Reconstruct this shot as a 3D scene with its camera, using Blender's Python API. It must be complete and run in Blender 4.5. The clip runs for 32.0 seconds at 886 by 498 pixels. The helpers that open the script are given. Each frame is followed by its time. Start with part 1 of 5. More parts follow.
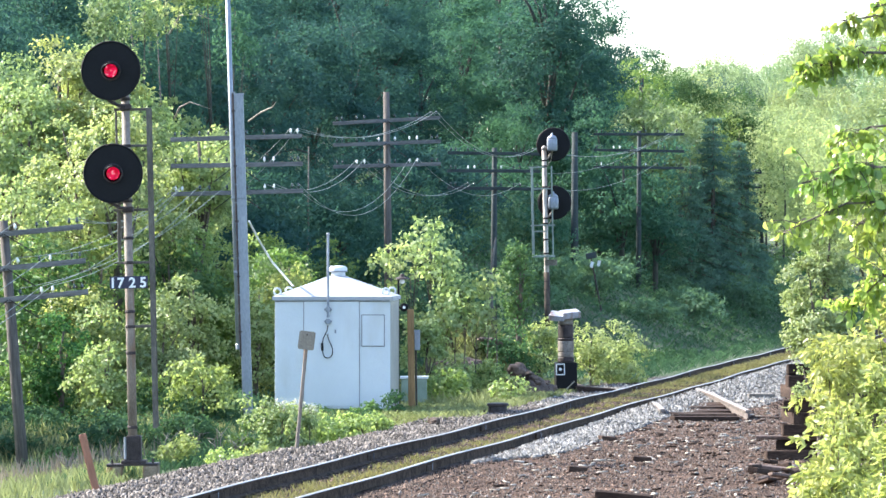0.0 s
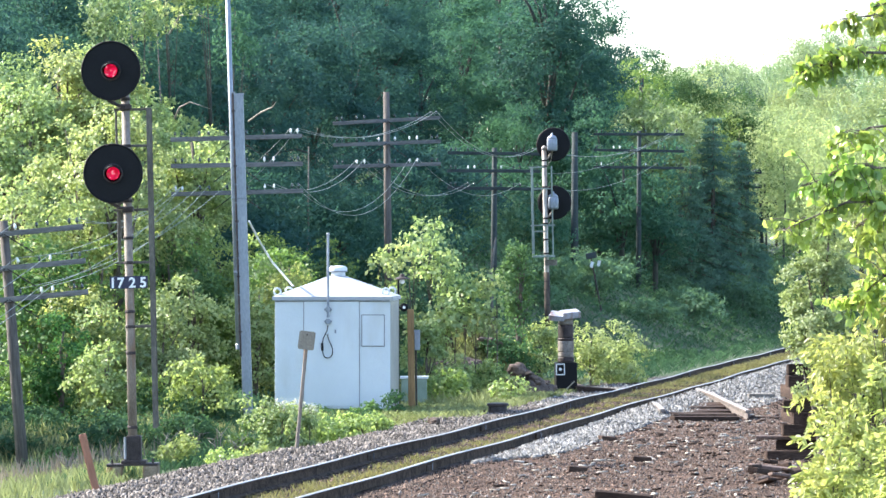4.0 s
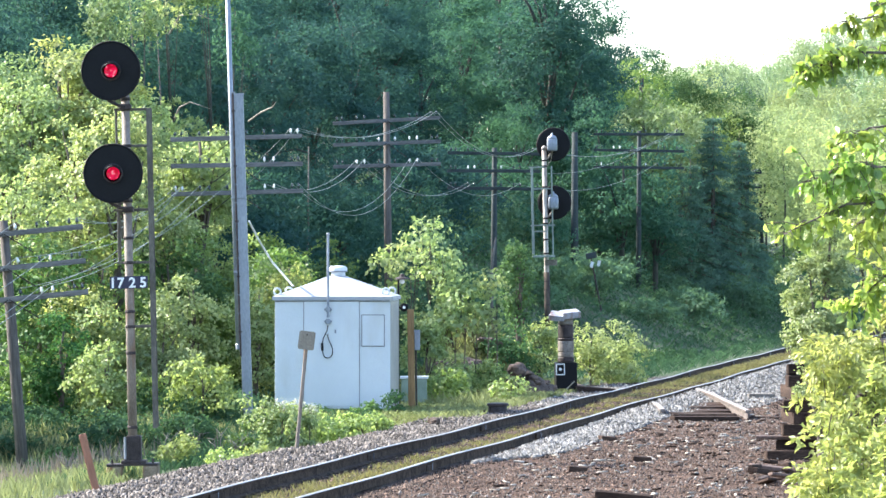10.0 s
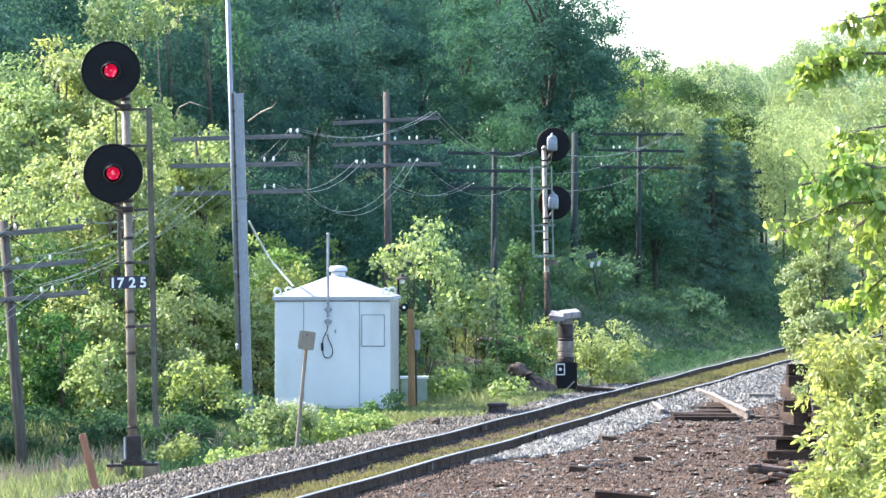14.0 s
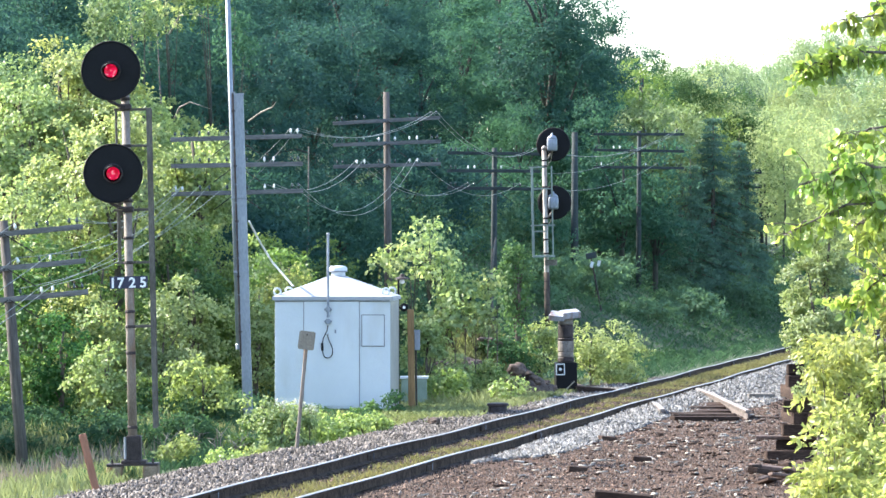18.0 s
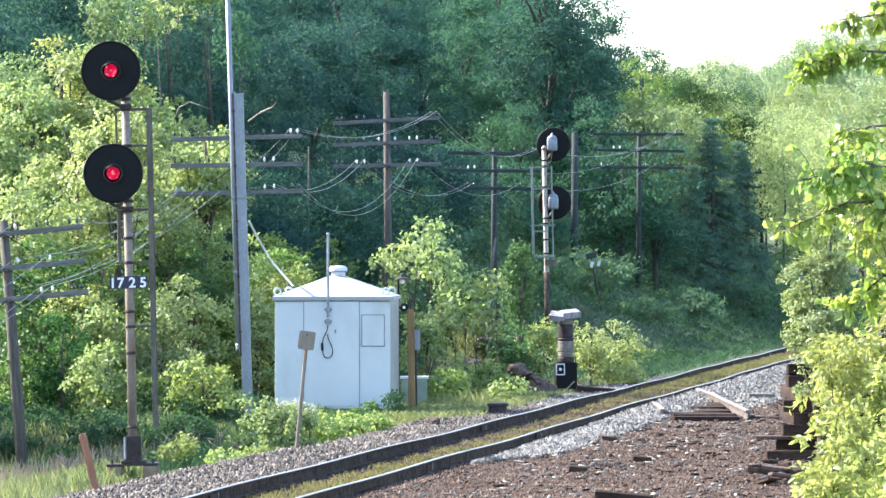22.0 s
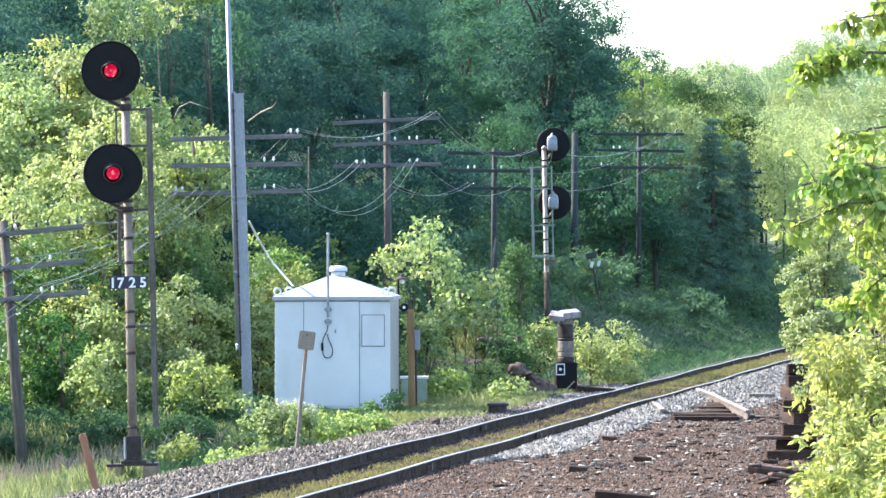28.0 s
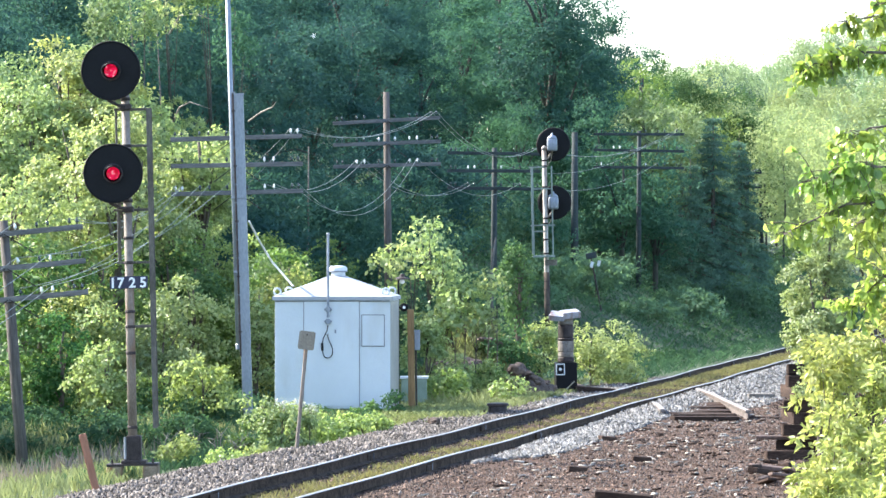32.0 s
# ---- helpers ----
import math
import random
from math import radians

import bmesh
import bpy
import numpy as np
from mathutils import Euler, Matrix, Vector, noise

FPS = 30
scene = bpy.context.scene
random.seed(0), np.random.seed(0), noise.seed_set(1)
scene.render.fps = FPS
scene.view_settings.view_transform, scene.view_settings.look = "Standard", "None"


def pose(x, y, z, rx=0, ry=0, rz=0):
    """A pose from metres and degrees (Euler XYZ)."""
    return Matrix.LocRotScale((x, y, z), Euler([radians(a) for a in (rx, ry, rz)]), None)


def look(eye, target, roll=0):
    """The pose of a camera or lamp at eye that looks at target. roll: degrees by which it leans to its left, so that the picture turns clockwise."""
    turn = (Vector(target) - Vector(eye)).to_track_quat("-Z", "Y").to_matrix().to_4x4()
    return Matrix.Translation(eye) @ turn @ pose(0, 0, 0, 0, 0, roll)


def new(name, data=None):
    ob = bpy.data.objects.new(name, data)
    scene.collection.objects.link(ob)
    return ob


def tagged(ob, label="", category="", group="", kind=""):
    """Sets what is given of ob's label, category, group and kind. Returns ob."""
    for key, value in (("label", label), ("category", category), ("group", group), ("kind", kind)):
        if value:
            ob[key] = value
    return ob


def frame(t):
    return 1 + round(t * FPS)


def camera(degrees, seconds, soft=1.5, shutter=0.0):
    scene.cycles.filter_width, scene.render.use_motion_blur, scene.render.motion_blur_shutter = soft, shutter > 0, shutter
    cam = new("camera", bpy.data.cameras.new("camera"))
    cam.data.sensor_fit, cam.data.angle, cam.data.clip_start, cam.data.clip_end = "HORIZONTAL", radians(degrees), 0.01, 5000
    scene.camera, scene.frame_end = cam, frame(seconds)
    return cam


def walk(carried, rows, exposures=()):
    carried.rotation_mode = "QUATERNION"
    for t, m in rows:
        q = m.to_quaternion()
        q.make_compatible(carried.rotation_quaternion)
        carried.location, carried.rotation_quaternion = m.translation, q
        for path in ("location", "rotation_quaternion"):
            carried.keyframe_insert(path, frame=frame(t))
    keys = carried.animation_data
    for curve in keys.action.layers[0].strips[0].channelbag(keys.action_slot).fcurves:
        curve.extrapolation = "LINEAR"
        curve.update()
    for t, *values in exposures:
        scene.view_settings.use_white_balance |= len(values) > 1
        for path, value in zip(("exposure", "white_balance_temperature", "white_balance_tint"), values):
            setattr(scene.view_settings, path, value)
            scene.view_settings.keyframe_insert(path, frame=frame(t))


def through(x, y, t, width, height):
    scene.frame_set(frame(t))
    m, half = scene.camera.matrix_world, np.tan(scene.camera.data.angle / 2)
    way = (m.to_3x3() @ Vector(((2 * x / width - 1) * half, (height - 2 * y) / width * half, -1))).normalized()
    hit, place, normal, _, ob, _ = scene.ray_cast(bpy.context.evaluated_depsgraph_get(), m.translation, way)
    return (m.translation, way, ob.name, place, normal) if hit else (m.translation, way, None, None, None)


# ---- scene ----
cam = camera(11.194, 32.0, soft=1.52)
EYE = pose(0, 0, 3.25, 90, 0, 0)
walk(cam, [(0, EYE), (32, EYE)], [(0, 1.96, 6300, 11), (32, 1.96, 6300, 11)])

# ---- light ----
SUN_FROM = Vector((-0.745, 0.31, 0.59)).normalized()
world = bpy.data.worlds.new("sky")
scene.world = world
world.use_nodes = True
wn = world.node_tree
sky = wn.nodes.new("ShaderNodeTexSky")
sky.sky_type, sky.sun_disc = "NISHITA", False
sky.sun_elevation = math.asin(SUN_FROM.z)
sky.sun_rotation = math.atan2(SUN_FROM.x, SUN_FROM.y)
sky.air_density, sky.dust_density, sky.altitude = 1.0, 1.5, 300
wn.links.new(sky.outputs[0], wn.nodes["Background"].inputs[0])
wn.nodes["Background"].inputs[1].default_value = 0.15
sun = new("sun", bpy.data.lights.new("sun", "SUN"))
sun.data.energy, sun.data.angle, sun.data.color = 4.2, radians(0.6), (1.0, 0.93, 0.80)
sun.matrix_world = look(SUN_FROM * 50, (0, 0, 0))

# ---- materials ----


def mat(name, dark, light, rough=0.8, scale=4.0, grain=40.0, bump=0.3, metal=0.0, stretch=(1, 1, 1), vary=0.0, stain=None, spec=0.5):
    """Two-scale procedural surface: blotches between two colours, fine grain, relief, and an optional stain colour."""
    m = bpy.data.materials.new(name)
    m.use_nodes = True
    t = m.node_tree
    n, l = t.nodes, t.links
    p = n["Principled BSDF"]
    co = n.new("ShaderNodeTexCoord")
    mp = n.new("ShaderNodeMapping")
    mp.inputs["Scale"].default_value = stretch
    l.new(co.outputs["Object"], mp.inputs[0])
    big = n.new("ShaderNodeTexNoise")
    big.inputs["Scale"].default_value, big.inputs["Detail"].default_value = scale, 5
    fine = n.new("ShaderNodeTexNoise")
    fine.inputs["Scale"].default_value, fine.inputs["Detail"].default_value = grain, 3
    l.new(mp.outputs[0], big.inputs[0])
    l.new(mp.outputs[0], fine.inputs[0])
    add = n.new("ShaderNodeMath")
    add.operation = "MULTIPLY_ADD"
    add.inputs[1].default_value = 0.5
    l.new(fine.outputs[0], add.inputs[0])
    half = n.new("ShaderNodeMath")
    half.operation = "MULTIPLY"
    half.inputs[1].default_value = 0.5
    l.new(big.outputs[0], half.inputs[0])
    l.new(half.outputs[0], add.inputs[2])
    ramp = n.new("ShaderNodeValToRGB")
    ramp.color_ramp.elements[0].position, ramp.color_ramp.elements[1].position = 0.36, 0.64
    ramp.color_ramp.elements[0].color, ramp.color_ramp.elements[1].color = (*dark, 1), (*light, 1)
    l.new(add.outputs[0], ramp.inputs[0])
    colour = ramp.outputs[0]
    if stain:
        sn = n.new("ShaderNodeTexNoise")
        sn.inputs["Scale"].default_value, sn.inputs["Detail"].default_value = scale * 0.7, 6
        sm = n.new("ShaderNodeMapping")
        sm.inputs["Scale"].default_value, sm.inputs["Location"].default_value = (1, 1, 0.35), (7, 3, 5)
        l.new(co.outputs["Object"], sm.inputs[0])
        l.new(sm.outputs[0], sn.inputs[0])
        sr = n.new("ShaderNodeValToRGB")
        sr.color_ramp.elements[0].position, sr.color_ramp.elements[1].position = 0.56, 0.68
        l.new(sn.outputs[0], sr.inputs[0])
        mx = n.new("ShaderNodeMixRGB")
        mx.inputs[2].default_value = (*stain, 1)
        l.new(sr.outputs[0], mx.inputs[0])
        l.new(colour, mx.inputs[1])
        colour = mx.outputs[0]
    if vary:
        ob = n.new("ShaderNodeObjectInfo")
        geo = n.new("ShaderNodeNewGeometry")
        both = n.new("ShaderNodeMath")
        both.operation = "ADD"
        l.new(ob.outputs["Random"], both.inputs[0])
        l.new(geo.outputs["Random Per Island"], both.inputs[1])
        part_of = n.new("ShaderNodeMath")
        part_of.operation = "FRACT"
        l.new(both.outputs[0], part_of.inputs[0])
        rng = n.new("ShaderNodeMapRange")
        rng.inputs["To Min"].default_value, rng.inputs["To Max"].default_value = 1 - vary, 1 + vary
        l.new(part_of.outputs[0], rng.inputs[0])
        hs = n.new("ShaderNodeHueSaturation")
        l.new(rng.outputs[0], hs.inputs["Value"])
        l.new(colour, hs.inputs["Color"])
        colour = hs.outputs[0]
    l.new(colour, p.inputs["Base Color"])
    p.inputs["Roughness"].default_value, p.inputs["Metallic"].default_value = rough, metal
    p.inputs["Specular IOR Level"].default_value = spec
    if bump:
        b = n.new("ShaderNodeBump")
        b.inputs["Strength"].default_value, b.inputs["Distance"].default_value = bump, 0.02
        l.new(add.outputs[0], b.inputs["Height"])
        l.new(b.outputs[0], p.inputs["Normal"])
    return m


def leaf_mat(name, dark, light, through=0.45, gloss=0.035, hue=0.02, shine=0.5, rich=0.86, speck=0.55):
    """Thin leaf: reflects, lets light through, shines a little; every leaf differs."""
    m = bpy.data.materials.new(name)
    m.use_nodes = True
    t = m.node_tree
    n, l = t.nodes, t.links
    n.remove(n["Principled BSDF"])
    geo, ob, co = n.new("ShaderNodeNewGeometry"), n.new("ShaderNodeObjectInfo"), n.new("ShaderNodeTexCoord")
    big = n.new("ShaderNodeTexNoise")
    big.inputs["Scale"].default_value, big.inputs["Detail"].default_value = 0.9, 3
    l.new(co.outputs["Object"], big.inputs[0])
    mixv = n.new("ShaderNodeMath")
    mixv.operation = "MULTIPLY_ADD"
    mixv.inputs[1].default_value = speck
    l.new(geo.outputs["Random Per Island"], mixv.inputs[0])
    half = n.new("ShaderNodeMath")
    half.operation = "MULTIPLY"
    half.inputs[1].default_value = 1 - speck
    l.new(big.outputs[0], half.inputs[0])
    l.new(half.outputs[0], mixv.inputs[2])
    ramp = n.new("ShaderNodeValToRGB")
    ramp.color_ramp.elements[0].position, ramp.color_ramp.elements[1].position = 0.15, 0.85
    ramp.color_ramp.elements[0].color, ramp.color_ramp.elements[1].color = (*dark, 1), (*light, 1)
    l.new(mixv.outputs[0], ramp.inputs[0])
    rng = n.new("ShaderNodeMapRange")
    rng.inputs["To Min"].default_value, rng.inputs["To Max"].default_value = 0.5 - hue, 0.5 + hue
    l.new(ob.outputs["Random"], rng.inputs[0])
    hs = n.new("ShaderNodeHueSaturation")
    l.new(rng.outputs[0], hs.inputs["Hue"])
    hs.inputs["Saturation"].default_value = rich
    l.new(ramp.outputs[0], hs.inputs["Color"])
    d, tr, g = n.new("ShaderNodeBsdfDiffuse"), n.new("ShaderNodeBsdfTranslucent"), n.new("ShaderNodeBsdfGlossy")
    g.inputs["Roughness"].default_value = shine
    warm = n.new("ShaderNodeMixRGB")
    warm.blend_type, warm.inputs[0].default_value, warm.inputs[2].default_value = "MULTIPLY", 1.0, (1.0, 1.0, 0.7, 1)
    l.new(hs.outputs[0], warm.inputs[1])
    l.new(hs.outputs[0], d.inputs[0])
    l.new(warm.outputs[0], tr.inputs[0])
    a, b = n.new("ShaderNodeMixShader"), n.new("ShaderNodeMixShader")
    a.inputs[0].default_value, b.inputs[0].default_value = through, gloss
    l.new(d.outputs[0], a.inputs[1])
    l.new(tr.outputs[0], a.inputs[2])
    l.new(a.outputs[0], b.inputs[1])
    l.new(g.outputs[0], b.inputs[2])
    l.new(b.outputs[0], n["Material Output"].inputs[0])
    return m


M_SOIL = mat("forest_soil", (0.02, 0.035, 0.014), (0.06, 0.10, 0.03), 0.95, 0.8, 9, 0.6)
M_BALLAST = mat("ballast_bed", (0.03, 0.025, 0.022), (0.12, 0.10, 0.09), 0.95, 6, 30, 1.0, spec=0.08)
M_STONE = mat("ballast_stone", (0.037, 0.031, 0.028), (0.215, 0.192, 0.175), 0.88, 3, 25, 0.3, vary=0.9)
M_STONE_FRESH = mat("pale_ballast_stone", (0.08, 0.08, 0.078), (0.27, 0.268, 0.265), 0.88, 3, 25, 0.3, vary=0.75)
M_CINDER = mat("cinder_bed", (0.028, 0.018, 0.014), (0.125, 0.083, 0.062), 0.97, 1.1, 26, 1.0, stain=(0.085, 0.052, 0.038), spec=0.08)
M_DIRT = mat("dark_track_dirt", (0.016, 0.012, 0.009), (0.075, 0.056, 0.04), 0.98, 2.5, 26, 1.0, spec=0.05)
M_CLINKER = mat("clinker", (0.020, 0.0135, 0.0105), (0.185, 0.127, 0.10), 0.92, 3, 20, 0.3, vary=0.85)
M_RAIL = mat("rail_steel_side", (0.014, 0.011, 0.009), (0.115, 0.084, 0.068), 0.85, 5, 40, 0.3, 0.0, spec=0.06)
M_HEAD = mat("rail_head_polished", (0.36, 0.33, 0.30), (0.52, 0.49, 0.45), 0.55, 3, 60, 0.02, 1.0, stretch=(1, 0.1, 1))
M_TIE = mat("creosoted_timber", (0.016, 0.011, 0.009), (0.075, 0.05, 0.039), 0.95, 3, 30, 0.9, stretch=(0.3, 2, 2), vary=0.35, spec=0.12)
M_TIE_OLD = mat("weathered_timber", (0.10, 0.085, 0.07), (0.30, 0.27, 0.24), 0.9, 3, 30, 0.7, stretch=(0.4, 2, 2), vary=0.3)
M_WHITE = mat("chalky_white_painted_steel", (0.56, 0.60, 0.64), (0.66, 0.70, 0.74), 0.5, 1.2, 60, 0.05, stain=(0.52, 0.54, 0.54))
# Wall white darkened in the paint to hold down sunlight on the roof.
M_ROOF = mat("sun_dimmed_roof_white", (0.31, 0.33, 0.37), (0.41, 0.43, 0.475), 0.6, 1.5, 60, 0.08, stain=(0.40, 0.41, 0.42))
# Darker white for the right wall: its shade is put into the colour.
M_SIDE_SHADE = mat("shade_toned_white_steel", (0.24, 0.25, 0.24), (0.38, 0.385, 0.36), 0.6, 1.5, 50, 0.08, stain=(0.30, 0.30, 0.26))
M_SEAM = mat("seam_shadow_gap", (0.18, 0.19, 0.205), (0.28, 0.295, 0.31), 0.7, 4, 30, 0.1)
M_GALV = mat("galvanised_steel", (0.20, 0.225, 0.27), (0.32, 0.35, 0.40), 0.5, 3, 40, 0.1, 0.35, stretch=(1, 1, 0.3))
M_MAST = mat("aged_silver_paint", (0.13, 0.105, 0.088), (0.27, 0.225, 0.19), 0.7, 4, 40, 0.15, 0.0, stretch=(1, 1, 0.4), stain=(0.20, 0.12, 0.07))
M_BLACK = mat("black_enamel", (0.003, 0.0035, 0.005), (0.007, 0.0075, 0.010), 0.6, 3, 50, 0.1, spec=0.2)
M_IRON = mat("dark_cast_iron", (0.02, 0.016, 0.016), (0.06, 0.045, 0.045), 0.65, 8, 50, 0.3, 0.3)
M_NAVY = mat("navy_enamel", (0.008, 0.01, 0.035), (0.015, 0.02, 0.06), 0.4, 4, 40, 0.05)
M_LETTER = mat("white_enamel", (0.72, 0.74, 0.76), (0.85, 0.86, 0.88), 0.4, 8, 60, 0.02)
M_LADDER = mat("dull_ladder_steel", (0.07, 0.066, 0.056), (0.15, 0.138, 0.118), 0.75, 5, 40, 0.2, 0.1, stretch=(1, 1, 0.3))
M_PALE_MAST = mat("pale_rust_streaked_paint", (0.27, 0.24, 0.21), (0.47, 0.43, 0.385), 0.65, 3, 30, 0.15, 0.0, stretch=(1, 1, 0.5), stain=(0.17, 0.09, 0.05))
M_RUSTY_RAIL = mat("rusty_scrap_rail", (0.07, 0.056, 0.05), (0.20, 0.165, 0.148), 0.85, 5, 40, 0.4)
M_PALE_HEAD = mat("pale_dusty_rail_top", (0.17, 0.15, 0.14), (0.30, 0.27, 0.255), 0.8, 5, 40, 0.2)
M_FRAME = mat("grey_green_steel_paint", (0.17, 0.21, 0.19), (0.27, 0.32, 0.29), 0.7, 4, 40, 0.15, 0.1, stretch=(1, 1, 0.3))
M_HOOD = mat("rust_spotted_silver_sheet", (0.22, 0.23, 0.27), (0.40, 0.41, 0.45), 0.55, 5, 40, 0.2, 0.2, stain=(0.22, 0.12, 0.08))
M_POLE = mat("grey_pole_wood", (0.055, 0.048, 0.044), (0.155, 0.136, 0.125), 0.9, 6, 30, 0.6, stretch=(3, 3, 0.15))
M_ARM = mat("silvered_crossarm_wood", (0.085, 0.085, 0.088), (0.20, 0.195, 0.195), 0.9, 5, 30, 0.5, stretch=(0.3, 3, 3))
M_POST = mat("brown_treated_post", (0.20, 0.115, 0.05), (0.36, 0.22, 0.10), 0.85, 5, 30, 0.5, stretch=(3, 3, 0.2))
M_STAKE = mat("faded_orange_stake", (0.22, 0.10, 0.058), (0.36, 0.18, 0.115), 0.8, 8, 40, 0.4, stretch=(3, 3, 0.3))
M_REDWOOD = mat("reddish_split_wood", (0.06, 0.04, 0.033), (0.16, 0.105, 0.086), 0.85, 6, 30, 0.4, vary=0.4)
# Darker crossarm wood for farther poles: forest shade is put into its colour.
M_DARK_ARM = mat("shade_toned_crossarm_wood", (0.022, 0.032, 0.034), (0.052, 0.068, 0.07), 0.9, 5, 30, 0.5, stretch=(0.3, 3, 3))
M_CONC = mat("old_concrete", (0.12, 0.105, 0.095), (0.28, 0.25, 0.22), 0.92, 6, 50, 0.6, stain=(0.12, 0.10, 0.08))
M_FOOT = mat("rust_stained_footing", (0.16, 0.115, 0.075), (0.33, 0.26, 0.18), 0.92, 5, 40, 0.6, stain=(0.20, 0.085, 0.03))
M_DARK_PIPE = mat("dark_rusted_pipe", (0.022, 0.017, 0.014), (0.066, 0.05, 0.04), 0.85, 4, 30, 0.4, stretch=(1, 1, 0.5), stain=(0.09, 0.066, 0.048))
M_TAN = mat("faded_tan_sign_back", (0.17, 0.15, 0.12), (0.29, 0.26, 0.21), 0.7, 5, 40, 0.15, stain=(0.2, 0.16, 0.11))
M_GLASS_INS = mat("white_glazed_ceramic", (0.75, 0.77, 0.78), (0.88, 0.89, 0.9), 0.15, 5, 40, 0.0)
M_DARK_INS = mat("dark_glass_insulator", (0.02, 0.03, 0.03), (0.06, 0.08, 0.08), 0.15, 5, 40, 0.0)
M_WIRE = mat("weathered_wire", (0.16, 0.18, 0.17), (0.30, 0.33, 0.31), 0.6, 5, 40, 0.0, 0.3)
M_GREEN = mat("faded_green_cabinet", (0.14, 0.20, 0.17), (0.22, 0.30, 0.25), 0.55, 4, 40, 0.05)
M_ROCK = mat("brown_rock", (0.06, 0.042, 0.034), (0.175, 0.128, 0.104), 0.9, 3, 20, 0.8)
M_BARK = mat("tree_bark", (0.05, 0.04, 0.033), (0.17, 0.145, 0.12), 0.95, 6, 25, 0.8, stretch=(2, 2, 0.4))
# Darker copy of the tree bark, with forest shade in its colour.
M_DARKBARK = mat("shade_darkened_bark", (0.028, 0.032, 0.028), (0.085, 0.088, 0.076), 0.95, 6, 25, 0.8, stretch=(2, 2, 0.4))
M_GREYBARK = mat("smooth_grey_bark", (0.075, 0.07, 0.062), (0.19, 0.18, 0.16), 0.9, 5, 25, 0.5, stretch=(2, 2, 0.4))
M_EARTH = mat("bare_brown_earth", (0.03, 0.022, 0.018), (0.11, 0.082, 0.065), 0.95, 3, 18, 1.0)
M_DEADWOOD = mat("bleached_dead_branch", (0.22, 0.20, 0.17), (0.42, 0.39, 0.34), 0.9, 6, 30, 0.4, stretch=(2, 2, 0.4))
M_RED_GLASS = bpy.data.materials.new("lit_red_lens")
M_RED_GLASS.use_nodes = True
_n, _l = M_RED_GLASS.node_tree.nodes, M_RED_GLASS.node_tree.links
_p = _n["Principled BSDF"]
_p.inputs["Base Color"].default_value, _p.inputs["Roughness"].default_value = (0.10, 0.001, 0.008, 1), 0.15
_p.inputs["Specular IOR Level"].default_value = 0.2
# Pink spots mixed into the glow stand for reflected glints on the glass.
_c, _t, _r = _n.new("ShaderNodeTexCoord"), _n.new("ShaderNodeTexNoise"), _n.new("ShaderNodeValToRGB")
_t.inputs["Scale"].default_value, _t.inputs["Detail"].default_value = 15, 1
for _e, _pos, _col in zip((_r.color_ramp.elements[0], _r.color_ramp.elements[1], _r.color_ramp.elements.new(0.60)), (0.40, 0.70, 0.58), ((0.55, 0.001, 0.03, 1), (1.0, 0.42, 0.50, 1), (0.95, 0.004, 0.09, 1))):
    _e.position, _e.color = _pos, _col
_l.new(_c.outputs["Object"], _t.inputs[0])
_l.new(_t.outputs[0], _r.inputs[0])
_l.new(_r.outputs[0], _p.inputs["Emission Color"])
_p.inputs["Emission Strength"].default_value = 0.24

L_YELLOW = leaf_mat("young_yellow_leaf", (0.19, 0.29, 0.05), (0.46, 0.56, 0.15), 0.58, rich=0.8)
L_BRIGHT = leaf_mat("bright_green_leaf", (0.12, 0.22, 0.035), (0.30, 0.43, 0.09), 0.55)
L_MID = leaf_mat("mid_green_leaf", (0.062, 0.148, 0.052), (0.13, 0.255, 0.085), 0.5, 0.012)
# Forest shade and blue haze are put into this leaf colour.
L_DEEP = leaf_mat("shade_blued_forest_leaf", (0.026, 0.100, 0.088), (0.042, 0.142, 0.124), 0.5, 0.006, speck=0.25, rich=0.82)
L_NEEDLE = leaf_mat("conifer_needles", (0.085, 0.195, 0.15), (0.14, 0.28, 0.205), 0.52, 0.008, speck=0.35)
L_SILVER = leaf_mat("pale_willow_leaf", (0.15, 0.24, 0.08), (0.36, 0.46, 0.20), 0.5)
L_FERN = leaf_mat("fern_green", (0.06, 0.14, 0.022), (0.16, 0.29, 0.05), 0.4)
L_GRASS = leaf_mat("summer_grass", (0.10, 0.165, 0.03), (0.25, 0.34, 0.08), 0.45)
L_STRAW = leaf_mat("bleached_straw", (0.13, 0.11, 0.09), (0.30, 0.26, 0.215), 0.3)
L_HAY = leaf_mat("pale_verge_grass", (0.15, 0.18, 0.06), (0.34, 0.37, 0.16), 0.45)
L_PALE = leaf_mat("pale_maple_leaf", (0.19, 0.29, 0.07), (0.48, 0.60, 0.22), 0.58, rich=0.8)
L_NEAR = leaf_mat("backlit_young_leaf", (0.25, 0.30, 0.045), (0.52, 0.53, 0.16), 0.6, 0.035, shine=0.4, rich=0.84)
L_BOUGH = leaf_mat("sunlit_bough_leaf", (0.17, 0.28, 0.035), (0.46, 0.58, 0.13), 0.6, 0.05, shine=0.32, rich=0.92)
# Lightened green: the lift of haze over shade is in the colour.
L_SHADE = leaf_mat("haze_lifted_bank_fern", (0.078, 0.175, 0.10), (0.15, 0.285, 0.145), 0.48, 0.008, speck=0.4)
# Darkened green: the shade of the trees is in the colour.
L_BANK = leaf_mat("shade_darkened_bank_grass", (0.035, 0.10, 0.053), (0.074, 0.165, 0.078), 0.45, 0.006, speck=0.4)
L_VINE = leaf_mat("lush_vine_leaf", (0.028, 0.12, 0.03), (0.065, 0.22, 0.055), 0.5, 0.01)
